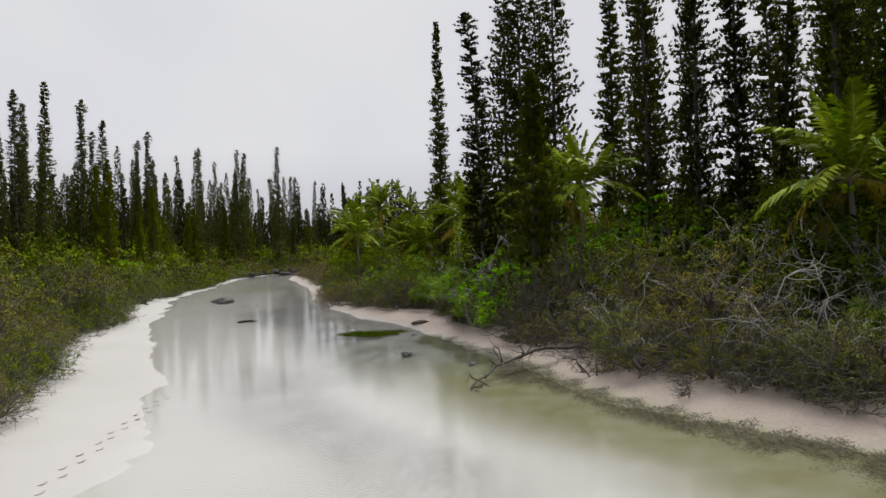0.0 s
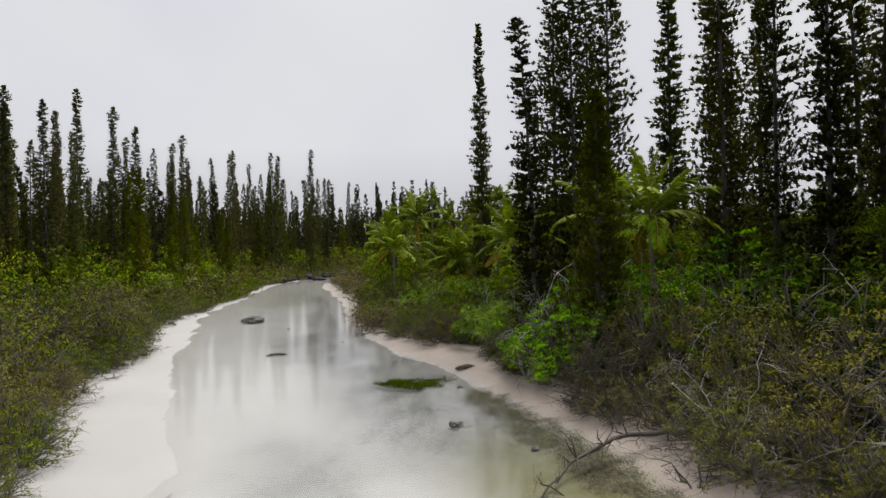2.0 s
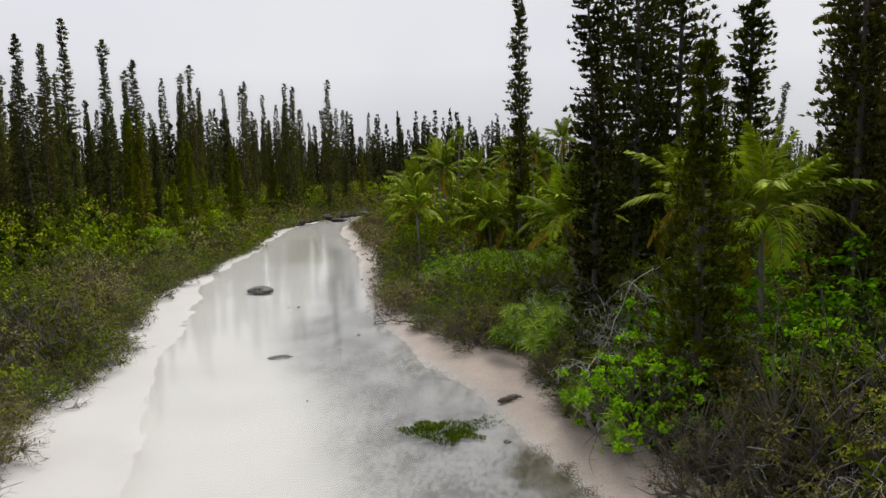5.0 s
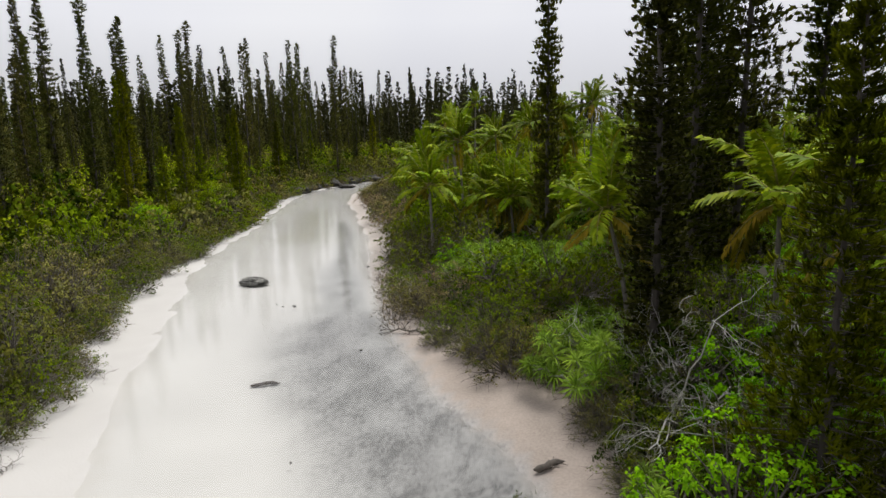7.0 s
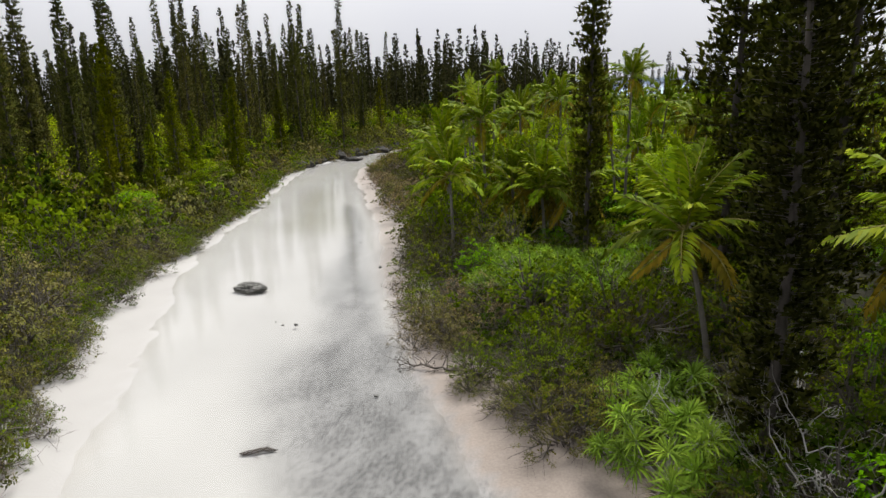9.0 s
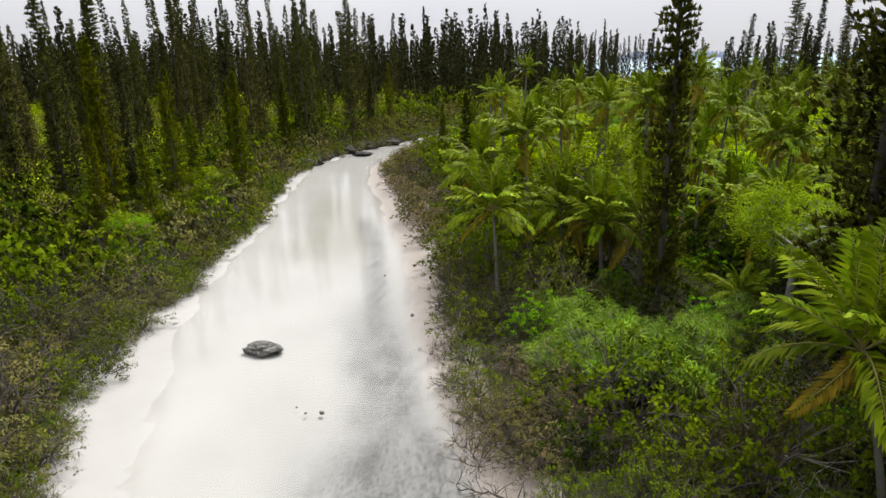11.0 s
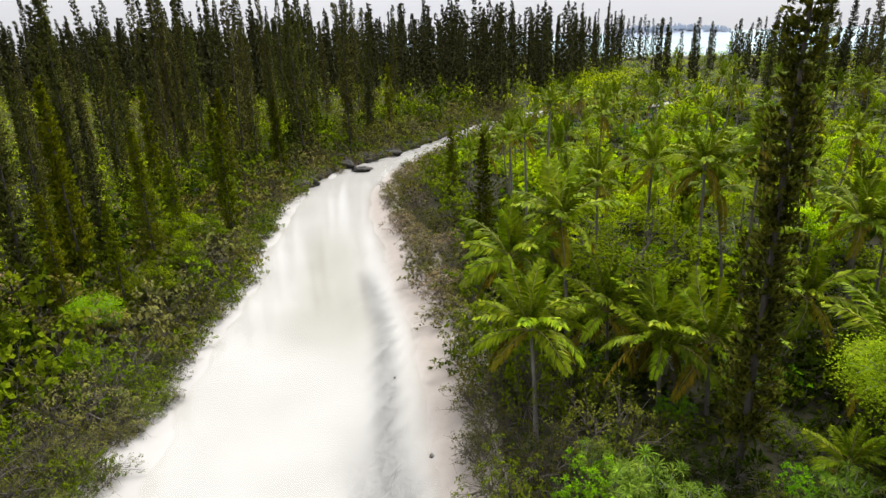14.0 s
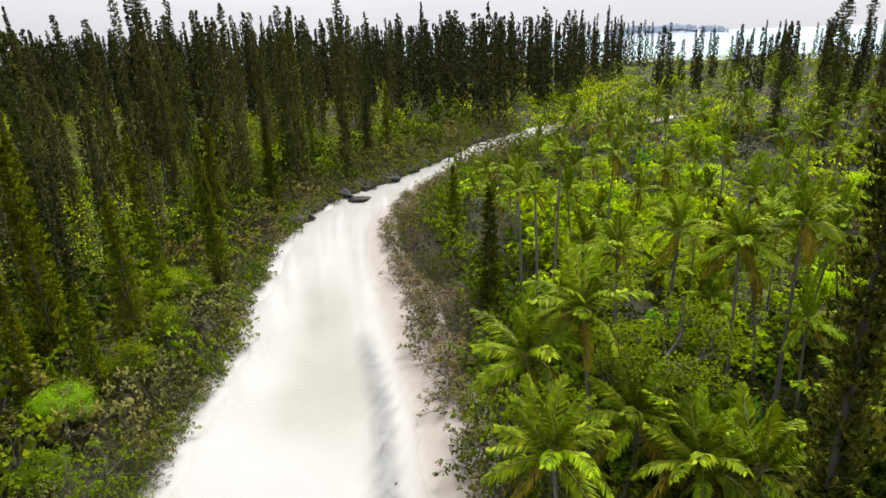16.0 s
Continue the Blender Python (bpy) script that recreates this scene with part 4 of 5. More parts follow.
for x, y, h, which in ((4.9, 41.5, 16.5, 0), (-26.2, 116.5, 14.5, 1), (-35, 140.5, 11.5, 1), (-58.5, 101, 17, 0), (-64, 97, 22, 1), (-71, 104, 22, 1), (-4.7, 113, 14, 1), (-56, 93, 12, 1), (-60, 118, 15, 1), (-66, 126, 17, 1), (-72, 138, 18, 0), (-62, 110, 13, 1), (-78, 128, 19, 1), (-69, 150, 16, 1)):
    YOUNG_PINE.put(at(x, y, gz(x, y), h / 14 * (0.75 if h > 16.6 else 1), rng.uniform(0, 6), tall=1.33 if h > 16.6 else 1.0), which)

# pines of the far bank that can be told apart, then the rest of the stand
spots = []
for x, y, h in ((-71.7, 92, 33.5), (-66, 92, 30.5), (-77, 94, 31), (-93, 154, 38), (-85, 168, 36), (-65, 175, 37), (-105, 167, 39), (-72, 107, 31), (-82, 117, 31),
                (-61, 74, 27), (-64, 82, 24), (-74, 80, 31), (-78, 85, 29), (-71, 76, 26), (-84, 92, 32), (-88, 150, 26), (-96, 128, 24), (-83, 135, 24), (-105, 145, 24), (-116, 170, 25), (-79, 168, 26), (-67, 194, 30), (-72, 206, 32)):
    MID_PINE.put(at(x, y, gz(x, y), h / 30, rng.uniform(-0.6, 0.6)))
    spots.append((x, y))


def room(x, y, gap):
    return all((x - a) ** 2 + (y - b) ** 2 > gap * gap for a, b in spots)


tries = 0
while tries < 9000 and len(spots) < 88:
    tries += 1
    y = rng.uniform(66, 245)
    x = shore(LEFT_BUSH, y) - 9 - rng.uniform(0, 1) ** 1.1 * (30 + 0.25 * y)
    if room(x, y, 7.0 - 0.01 * y):
        spots.append((x, y))
        h = (19 if y < 105 else 19 + 0.22 * (y - 105) if y < 180 else 35.5) + rng.normal(0, 3.2)
        if rng.random() < (0.5 if y < 140 else 0.2):
            SMALL_PINE.put(at(x, y, gz(x, y), rng.uniform(0.6, 1.05), rng.uniform(0, 6)))
            continue
        (MID_PINE if y < 115 else BACK_PINE).put(at(x, y, gz(x, y), h / 30, rng.uniform(-3.1, 3.1), (rng.normal(0, 0.015), rng.normal(0, 0.015))))

# slimmer pines deep in the stand
deep = np.random.default_rng(91)
made = tries = 0
while made < 64 and tries < 9000:
    tries += 1
    y = deep.uniform(62, 165)
    x = shore(LEFT_BUSH, y) - 26 - deep.uniform(0, 1) * (30 + 0.35 * y)
    if room(x, y, 4.2):
        spots.append((x, y))
        made += 1
        BACK_PINE.put(at(x, y, gz(x, y), (17 + 0.06 * (y - 60) + deep.normal(0, 2.5)) / 30 * 1.25, deep.uniform(-3.1, 3.1), tall=0.8))

for x, y, h in ((-76, 88, 25), (-80, 96, 27), (-86, 84, 25), (-90, 98, 28), (-84, 104, 26), (-95, 90, 26), (-98, 106, 29), (-92, 112, 27), (-104, 98, 28), (-70, 86, 22), (-88, 76, 23), (-79, 74, 21), (-102, 118, 28), (-108, 110, 29), (-96, 80, 25), (-86, 120, 25)):
    if room(x, y, 2.2):
        spots.append((x, y))
        BACK_PINE.put(at(x, y, gz(x, y), h / 30 * 1.2, deep.uniform(-3.1, 3.1), tall=1 / 1.2))

# the wood beyond, too far to tell its trees apart
wood, leaves = Geo(), Geo()
made = tries = 0
while made < 190 and tries < 20000:
    tries += 1
    y = 130 + 550 * rng.uniform(0, 1) ** 0.8
    x = (shore(LEFT_BUSH, min(y, 258)) - 34 - 0.2 * min(y, 245) - rng.uniform(0, 1) * (40 + 0.75 * y)) if y < 245 else (-40 + 0.21 * (y - 245) - rng.uniform(0, 1) ** 1.2 * 0.95 * y)
    if room(x, y, 5.8 + 0.003 * y):
        spots.append((x, y))
        made += 1
        h = min(13.5 + 0.12 * y, 37) + rng.normal(0, 3.5)
        pts, rad = pine_geo(wood, leaves, rng, h, rng.uniform(1.2, 1.8), 0.1, 2 if y < 235 else 4, rng.uniform(-0.03, 0.03), 0.1, shift=(x, y, gz(x, y)))
        tube(wood, pts, rad * 0.6, 4)
# the last trees before the coast close the view
for k in range(500):
    y = rng.uniform(300, 690)
    x = 0.19 * y - 75 - rng.uniform(0, 1) * (0.95 * y)
    pts, rad = pine_geo(wood, leaves, rng, rng.uniform(24, 39), rng.uniform(2.0, 3.2), 0.03, 4, rng.uniform(-0.02, 0.02), 0.0, shift=(x, y, gz(x, y)))
    tube(wood, pts, rad * 0.6, 4)
# slender trees that fill the gaps of the stand behind its first rows
fill = np.random.default_rng(77)
made = tries = 0
while made < 24 and tries < 9000:
    tries += 1
    y = fill.uniform(105, 300)
    x = shore(LEFT_BUSH, min(y, 250)) - 16 - fill.uniform(0, 1) * (45 + 0.5 * y)
    if room(x, y, 3.2):
        spots.append((x, y))
        made += 1
        pts, rad = pine_geo(wood, leaves, fill, min(10 + 0.115 * y, 33) + fill.normal(0, 2.5), fill.uniform(1.4, 2.1), 0.06, 4, fill.uniform(-0.03, 0.03), 0.1, shift=(x, y, gz(x, y)))
        tube(wood, pts, rad * 0.6, 4)
# rows that close the stand towards the horizon
for k in range(270):
    y = fill.uniform(250, 540)
    x = (shore(LEFT_BUSH, min(y, 250)) - 24 if y < 250 else -46 + 0.2 * (y - 245)) - fill.uniform(0, 1) * (60 + 0.75 * y)
    pts, rad = pine_geo(wood, leaves, fill, fill.uniform(25, 37), fill.uniform(1.5, 2.2), 0.02, 4, fill.uniform(-0.02, 0.02), 0.0, shift=(x, y, gz(x, y)))
    tube(wood, pts, rad * 0.6, 4)
# pines scattered over the grove towards the sea
for k in range(110):
    y = rng.uniform(300, 660)
    x = (y - 55) * (rng.uniform(0.2, 0.47) if k > 14 else rng.uniform(0.1, 0.2)) - 17
    h = rng.uniform(17, 32)
    pts, rad = pine_geo(wood, leaves, rng, h, rng.uniform(1.4, 2.2), 0.08, 2, rng.uniform(-0.02, 0.03), 0.1, shift=(x, y, gz(x, y)))
    tube(wood, pts, rad * 0.6, 4)
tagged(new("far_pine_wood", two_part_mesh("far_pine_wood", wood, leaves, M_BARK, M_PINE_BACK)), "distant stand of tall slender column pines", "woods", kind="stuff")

# ---- palms: crown, then foot ----
for k, (c, foot) in enumerate((((-17.9, 84.1, 8.0), (-17.3, 82.3)), ((-16.6, 93.4, 12.4), (-15.5, 91)), ((-20, 91, 10.0), (-19.4, 91)), ((-13, 90.5, 6.6), (-12.7, 91)),
                               ((-8.7, 91.4, 5.0), (-8.5, 91.6)), ((-5.4, 101.8, 15.0), (-5.2, 101)), ((-1.2, 102.3, 16.4), (-1.4, 101.5)), ((-9.8, 86.5, 6.6), (-9.4, 86.8)),
                               ((4.9, 97.5, 12), (5.4, 98)), ((-0.9, 61, 8.6), (0.6, 60.2)), ((8.6, 46.3, 10.0), (8.9, 46.2)), ((18.6, 29.6, 8.4), (19.2, 29.9)),
                               ((-19.1, 121.5, 17.8), (-19.5, 121.5)), ((-23.3, 117, 15.2), (-22.8, 117.4)), ((-21.2, 112.9, 15.6), (-20.8, 113.2)), ((-6.7, 86.2, 6.8), (-6.4, 86.6)),
                               ((3, 86, 7.5), (3.4, 87)), ((9, 92, 8.5), (9.2, 92.4)), ((13, 104, 11), (12.6, 104.4)), ((2, 112, 11), (2.2, 112.2)), ((-9, 106.3, 14.2), (-9.2, 106.4)),
                               ((14, 150, 15), (14.3, 150)), ((-13.8, 105.4, 12.6), (-13.5, 105.6)), ((1, 94, 7), (1.2, 94.5)), ((2.3, 146, 14), (2.5, 146.2)), ((6.7, 53.7, 10.2), (7.1, 54)), ((-0.5, 80, 3.4), (-0.4, 80.2)), ((11.2, 113.5, 8.6), (11.4, 113.8)), ((-25, 133.5, 13.2), (-25.2, 133)))):
    place_palm(300 + k, c, foot, 24 if k < 12 else 19, 0.5 if k in (12, 13, 14, 21, 24, 26, 28) else 0.72 if c[1] > 95 else 0.95)
placed = []
tries = 0
while len(placed) < 320 and tries < 20000:
    tries += 1
    y = 98 + 420 * rng.uniform(0, 1) ** 1.35
    x = shore(RIGHT_BUSH, min(y, 285)) + 12 + rng.uniform(0, 1) * (30 + 0.48 * y)
    if all((x - a) ** 2 + (y - b) ** 2 > 7 + 0.07 * y for a, b in placed):
        placed.append((x, y))
        FAR_PALM.put(at(x, y, gz(x, y), rng.uniform(0.62, 0.92), rng.uniform(0, 6.28), (rng.normal(0, 0.05), rng.normal(0, 0.05)), 1.3))

# ---- shrubs along the two shores ----
def row(line, side, out, kinds, size, step, tall, lo=3.0, hi=255.0):
    """Rounded shrubs side by side along a shore, so far behind its edge."""
    y = lo
    while y < hi:
        s = rng.uniform(0.75, 1.25) * size * (1 + 0.0018 * max(y, 0))
        x = shore(line, y) + side * (out * (1 + 0.0012 * max(y, 0)) + rng.normal(0, 0.5))
        sow(kinds[int(rng.integers(0, len(kinds)))], x, y + rng.normal(0, 0.4), s, tall * rng.uniform(0.8, 1.2))
        y += step * s


row(LEFT_BUSH, -1, 1.6, (OLIVE, GREENB, GREENB, BROWN), 0.55, 4.4, 1.1)
row(LEFT_BUSH, -1, 4.4, (OLIVE, BROWN, GREENB, OLIVE, BROWN), 0.9, 4.6, 1.2)
row(LEFT_BUSH, -1, 8.4, (OLIVE, BROWN, OLIVE, GREENB), 1.0, 4.8, 1.25)
row(LEFT_BUSH, -1, 11.5, (GREENB, FARB, OLIVE, DARKB), 0.95, 4.8, 1.15)
row(LEFT_BUSH, -1, 16.0, (DARKB, GREENB, FARB), 1.1, 4.8, 1.2)
for x, y, s in ((-16.6, 19.0, 0.75), (-20.5, 24.5, 0.95), (-21, 20, 1.1), (-25, 26, 1.1)):
    sow(GREENB if s < 0.8 else OLIVE, x, y, s)
row(RIGHT_BUSH, 1, 1.7, (OLIVE, BROWN, OLIVE, OLIVE), 0.62, 4.0, 1.2, 6, 40)
row(RIGHT_BUSH, 1, 5.0, (OLIVE, OLIVE, BROWN), 0.95, 4.2, 1.3, 6, 40)
row(RIGHT_BUSH, 1, 9.0, (DARKB, GREENB, DARKB), 1.15, 4.4, 1.2, 6, 44)
row(RIGHT_BUSH, 1, 1.6, (OLIVE, BROWN, GREENB), 0.55, 4.2, 1.1, 40, 108)
row(RIGHT_BUSH, 1, 4.2, (OLIVE, GREENB, BROWN, GREENB), 0.8, 4.3, 1.2, 40, 108)
row(RIGHT_BUSH, 1, 7.8, (GREENB, OLIVE, FARB), 0.88, 4.4, 1.25, 40, 110)
row(RIGHT_BUSH, 1, 11.5, (GREENB, FARB, GREENB), 0.92, 4.5, 1.25, 44, 112)
row(RIGHT_BUSH, 1, 1.4, (TWIGB, BROWN, TWIGB, OLIVE), 0.42, 4.4, 0.9, 108, 250)
row(RIGHT_BUSH, 1, 4.0, (TWIGB, OLIVE, BROWN, GREENB), 0.6, 4.4, 0.9, 108, 250)
row(RIGHT_BUSH, 1, 8.0, (OLIVE, FARB, GREENB), 0.75, 4.4, 1.0, 110, 250)

row(RIGHT_BUSH, 1, 1.0, (OLIVE, GREENB, BROWN), 0.95, 3.6, 1.2, 193, 226)
row(RIGHT_BUSH, 1, 0.8, (OLIVE, GREENB, BROWN), 0.95, 3.6, 1.3, 246, 268)
row(RIGHT_BUSH, 1, 1.0, (OLIVE, GREENB, BROWN), 0.95, 3.6, 1.3, 238, 246)
row(RIGHT_BUSH, 1, 0.2, (TWIGB, TWIGB, BROWN), 0.62, 3.6, 0.9, 100, 130)
row(LEFT_BUSH, -1, 1.0, (GREENB, OLIVE, GREENB, BROWN), 0.45, 6.5, 0.8, 34, 125)
row(LEFT_BUSH, -1, 1.7, (OLIVE, BROWN, TWIGB, GREENB), 0.5, 4.4, 1.1, 146, 245)
row(LEFT_BUSH, -1, 0.6, (TWIGB, BROWN), 0.3, 13.0, 0.9, 36, 240)
row(RIGHT_BUSH, 1, 0.5, (TWIGB, BROWN), 0.3, 11.0, 0.9, 40, 240)
for x, y, s in ((0, 57, 0.5), (2, 55, 0.55), (-1, 61, 0.5), (2, 58.5, 0.6), (4.2, 54, 0.6), (0.2, 48.6, 0.45), (1.4, 52.6, 0.4), (-0.6, 51, 0.4), (4.6, 58, 0.7), (-4.5, 58.4, 0.5), (-6.2, 61.2, 0.55), (-2.6, 64, 0.6), (0.5, 64.5, 0.6),
                (-4, 67.4, 0.5), (-1.6, 69, 0.6), (-10.5, 67.5, 0.5), (-13, 67, 0.5), (-2.5, 74, 0.6), (0.5, 76.5, 0.7), (-5, 77, 0.5), (-10, 82, 0.5), (6, 62, 0.8), (7, 52, 0.8), (-15.5, 66.5, 0.5), (-16.6, 69, 0.5), (-14, 64.6, 0.5), (-17.6, 72.4, 0.5), (-12.8, 63, 0.5), (-18.4, 76, 0.5), (13, 21.6, 0.5), (14.6, 21.8, 0.55), (12.2, 22.6, 0.5), (16, 21.4, 0.6), (13.6, 23.4, 0.5), (17.4, 23.6, 0.7), (-1.5, 66.5, 0.7), (1.2, 73, 0.7), (3, 64, 0.8), (4.5, 61, 0.8), (2.6, 68, 0.7), (-4.2, 63.6, 0.6)):
    kind = (OLIVE, GREENB, OLIVE, BROWN)[int(rng.integers(0, 4))]
    kind.put(at(x, y, gz(x, y), s * 1.15, rng.uniform(0, 6.28), tall=1.0))

# ---- the mixed thicket behind the shore ----
for k in range(130):
    y = rng.uniform(45, 240)
    x = shore(LEFT_BUSH, y) - 19 - rng.uniform(0, 1) * (22 + 0.2 * y)
    r = rng.random()
    sow(DARKB if r < 0.15 else FARB if r < 0.4 else GREENB, x, y, rng.uniform(0.9, 1.4))
for k in range(130):
    y = rng.uniform(12, 112)
    x = shore(RIGHT_BUSH, y) + 14 + rng.uniform(0, 1) * 32
    r = rng.random()
    sow(DARKB if r < (0.65 if y < 55 else 0.22) else FARB if r < 0.7 else GREENB if r < 0.85 or y < 55 else BRIGHTB, x, y, (0.75 if y > 62 else 1.0) * rng.uniform(0.8, 1.3), 1.1)
for k in range(240):
    y = 98 + 170 * rng.uniform(0, 1)
    off = 12 + rng.uniform(0, 1) * (35 + 0.45 * y)
    x = shore(RIGHT_BUSH, y) + off
    r = rng.random()
    sow(OLIVE if off < 21 and r < 0.55 else DARKB if y < 112 and r < 0.6 else LIMEB if r < 0.6 else BRIGHTB if r < 0.74 else FARB if r < 0.86 else DARKB if r < 0.93 else TWIGB, x, y, rng.uniform(0.65, 1.2) * (0.8 if y < 125 else 1.05), 1.0)


for k in range(60):
    y = rng.uniform(79, 116)
    x = shore(RIGHT_BUSH, y) + 7 + rng.uniform(0, 1) * 32
    sow((GREENB, FARB, GREENB, DARKB, DARKB)[int(rng.integers(0, 5))], x, y, rng.uniform(0.45, 0.8), 0.9)


# the light scrub in the middle of the grove
for k in range(46):
    y = rng.uniform(108, 168)
    x = shore(RIGHT_BUSH, y) + 13 + rng.uniform(0, 1) * 30
    sow(LIMEB, x, y, rng.uniform(0.75, 1.15), 0.85)


def canopy(name, label, mat, spots_xy, blades_each, rng, leaf=1.2, tall=1.0):
    """Low wood far off: one mass of leaf clumps over the forest floor."""
    n = len(spots_xy)
    c = np.array([(x, y, gz(x, y)) for x, y in spots_xy])
    size = rng.uniform(2.2, 4.6, n)
    p = np.repeat(c, blades_each, 0)
    s = np.repeat(size, blades_each)
    v = rng.normal(0, 1, p.shape)
    v[:, 2] = np.abs(v[:, 2]) * 1.2
    v = unit(v)
    p = p + v * (s * rng.uniform(0.75, 1.05, len(s)))[:, None] * np.array([1.1, 1.1, tall])
    g = blades(Geo(), p, v + rng.normal(0, 0.5, p.shape), leaf * rng.uniform(0.7, 1.3, len(p)), leaf * 0.5, 0.1, rng, unit(v + np.array([0, 0, 0.4])), True)
    tagged(new(name, g.mesh(name, mat)), label, "woods", kind="stuff")


far_right = [(-34 + 0.16 * (yy - 245) + rng.uniform(0, 1) * (0.62 * yy), yy) for yy in 262 + 520 * rng.uniform(0, 1, 1300) ** 1.15]
far_right += [(-62 + 0.2 * (yy - 245) + rng.uniform(0, 1) * 60, yy) for yy in 255 + 190 * rng.uniform(0, 1, 260)]
canopy("far_grove", "distant bright green grove of low trees and palms", M_LIME, [q for k, q in enumerate(far_right) if k % 5 < 2], 60, rng, 0.9)
canopy("far_grove_shade", "distant mid-green low trees among the palms", M_GREEN, [q for k, q in enumerate(far_right) if k % 5 >= 2], 60, rng, 0.9)
near_left = [(float(shore(LEFT_BUSH, min(yy, 258))) - 16 - rng.uniform(0, 1) * (50 + 0.5 * yy), yy) for yy in 55 + 200 * rng.uniform(0, 1, 760)]
canopy("understorey", "mid-green low trees below the pine stand", M_GREEN, [q for k, q in enumerate(near_left) if k % 8 < 3], 300, rng, 0.42, 2.05)
canopy("light_understorey", "light yellow-green low trees below the pine stand", M_LIME, [q for k, q in enumerate(near_left) if k % 8 in (3, 4)], 320, rng, 0.38, 2.05)
canopy("bare_understorey", "grey-brown half bare bushes below the pine stand", M_TWIGGY, [q for k, q in enumerate(near_left) if k % 8 == 6], 320, rng, 0.3, 2.05)
canopy("olive_understorey", "olive bushes below the pine stand", M_OLIVE, [q for k, q in enumerate(near_left) if k % 8 in (5, 7)], 320, rng, 0.38, 2.05)
side_wood = [(float(shore(LEFT_BUSH, yy)) - 18 - rng.uniform(0, 1) * 70, yy) for yy in rng.uniform(-40, 58, 230)]
side_wood += [(float(shore(RIGHT_BUSH, yy)) + 34 + rng.uniform(0, 1) * 60, yy) for yy in rng.uniform(-40, 45, 180)]
far_left = [(-44 + 0.2 * (yy - 245) - rng.uniform(0, 1) * 0.95 * yy, yy) for yy in 245 + 430 * rng.uniform(0, 1, 1100)]
canopy("side_understorey", "light green low trees beside the creek", M_LIME, [q for k, q in enumerate(side_wood) if k % 5 < 1], 220, rng, 0.42, 1.7)
canopy("side_undergrowth", "mid-green undergrowth beside the creek", M_GREEN, [q for k, q in enumerate(side_wood) if k % 5 >= 1], 220, rng, 0.42, 1.9)
canopy("far_understorey", "light green low trees below the pine stand", M_LIME, [q for k, q in enumerate(far_left) if k % 5 < 1], 50, rng, 1.2, 1.7)
canopy("far_undergrowth", "dim green undergrowth below the pine stand", M_GREEN, [q for k, q in enumerate(far_left) if k % 5 >= 1], 50, rng, 1.2, 1.9)

# leaf tufts that cover the forest floor close to the creek
n = 6000
yy = rng.uniform(5, 135, n)
side = rng.random(n) < 0.5
off = 3 + rng.uniform(0, 1, n) ** 0.8 * 32
xx = np.where(side, shore(LEFT_BUSH, yy) - off, shore(RIGHT_BUSH, yy) + off)
p = np.stack([xx, yy, ground_z(xx, yy)], -1)
p = np.repeat(p, 4, 0) + rng.normal(0, 0.12, (n * 4, 3)) * np.array([1, 1, 0])
d = rng.normal(0, 0.6, p.shape) + np.array([0, 0, 0.8])
g = blades(Geo(), p, d, rng.uniform(0.4, 1.0, len(p)), rng.uniform(0.1, 0.22, len(p)), 0.25, rng)
tagged(new("undergrowth", g.mesh("undergrowth", M_GREEN)), "low ferns and leafy undergrowth on the forest floor", "undergrowth", kind="stuff")
# fern tufts below the palms, coloured dark to stand for the gap shade
n = 9000
yy = rng.uniform(80, 265, n)
xx = shore(RIGHT_BUSH, yy) + 8 + rng.uniform(0, 1, n) * (20 + 0.45 * yy)
p = np.repeat(np.stack([xx, yy, ground_z(xx, yy)], -1), 5, 0) + rng.normal(0, 0.25, (n * 5, 3)) * np.array([1, 1, 0])
d = rng.normal(0, 0.7, p.shape) + np.array([0, 0, 0.7])
g = blades(Geo(), p, d, rng.uniform(0.7, 1.7, len(p)), rng.uniform(0.14, 0.3, len(p)), 0.35, rng)
tagged(new("grove_undergrowth", g.mesh("grove_undergrowth", M_DARKLEAF)), "fern and leaf tufts, shade below the palms in their dark green", "undergrowth", kind="stuff")

# low bushes along the sand spit and under the bleached shrub
for kind, x, y, z in ((OLIVE, 0.5, 43.0, 0.55), (DARKB, -0.1, 45.4, 0.55), (BROWN, -1.7, 48.6, 0.45), (GREENB, 0.9, 45.2, 0.75), (OLIVE, -1.2, 47.4, 0.5), (DARKB, 1.6, 43.4, 0.7), (DARKB, 3.2, 48.6, 1.25),
                      (GREENB, 1.4, 50.4, 1.0), (DARKB, 2.2, 46.0, 0.9), (OLIVE, 0.3, 48.4, 0.8), (GREENB, 5.4, 44.6, 0.9), (TWIGB, -2.2, 50.6, 0.4), (OLIVE, 3.8, 43.2, 0.8), (OLIVE, -6.2, 54.2, 0.8), (BROWN, -8.8, 56.4, 0.55), (OLIVE, -4.4, 55.2, 0.8), (GREENB, -7.2, 57.2, 0.85), (DARKB, -3.0, 57.4, 0.9), (GREENB, -3.6, 53.2, 0.5)):
    kind.put(at(x, y, gz(x, y), z, rng.uniform(0, 6.28)))
# low growth at the feet of the palms
for k in range(80):
    y = rng.uniform(80, 108)
    x = shore(RIGHT_BUSH, y) + 4 + rng.uniform(0, 1) * 26
    (GREENB, DARKB, OLIVE, BRIGHTB, DARKB)[k % 5].put(at(x, y, gz(x, y), rng.uniform(0.35, 0.6), rng.uniform(0, 6.28)))
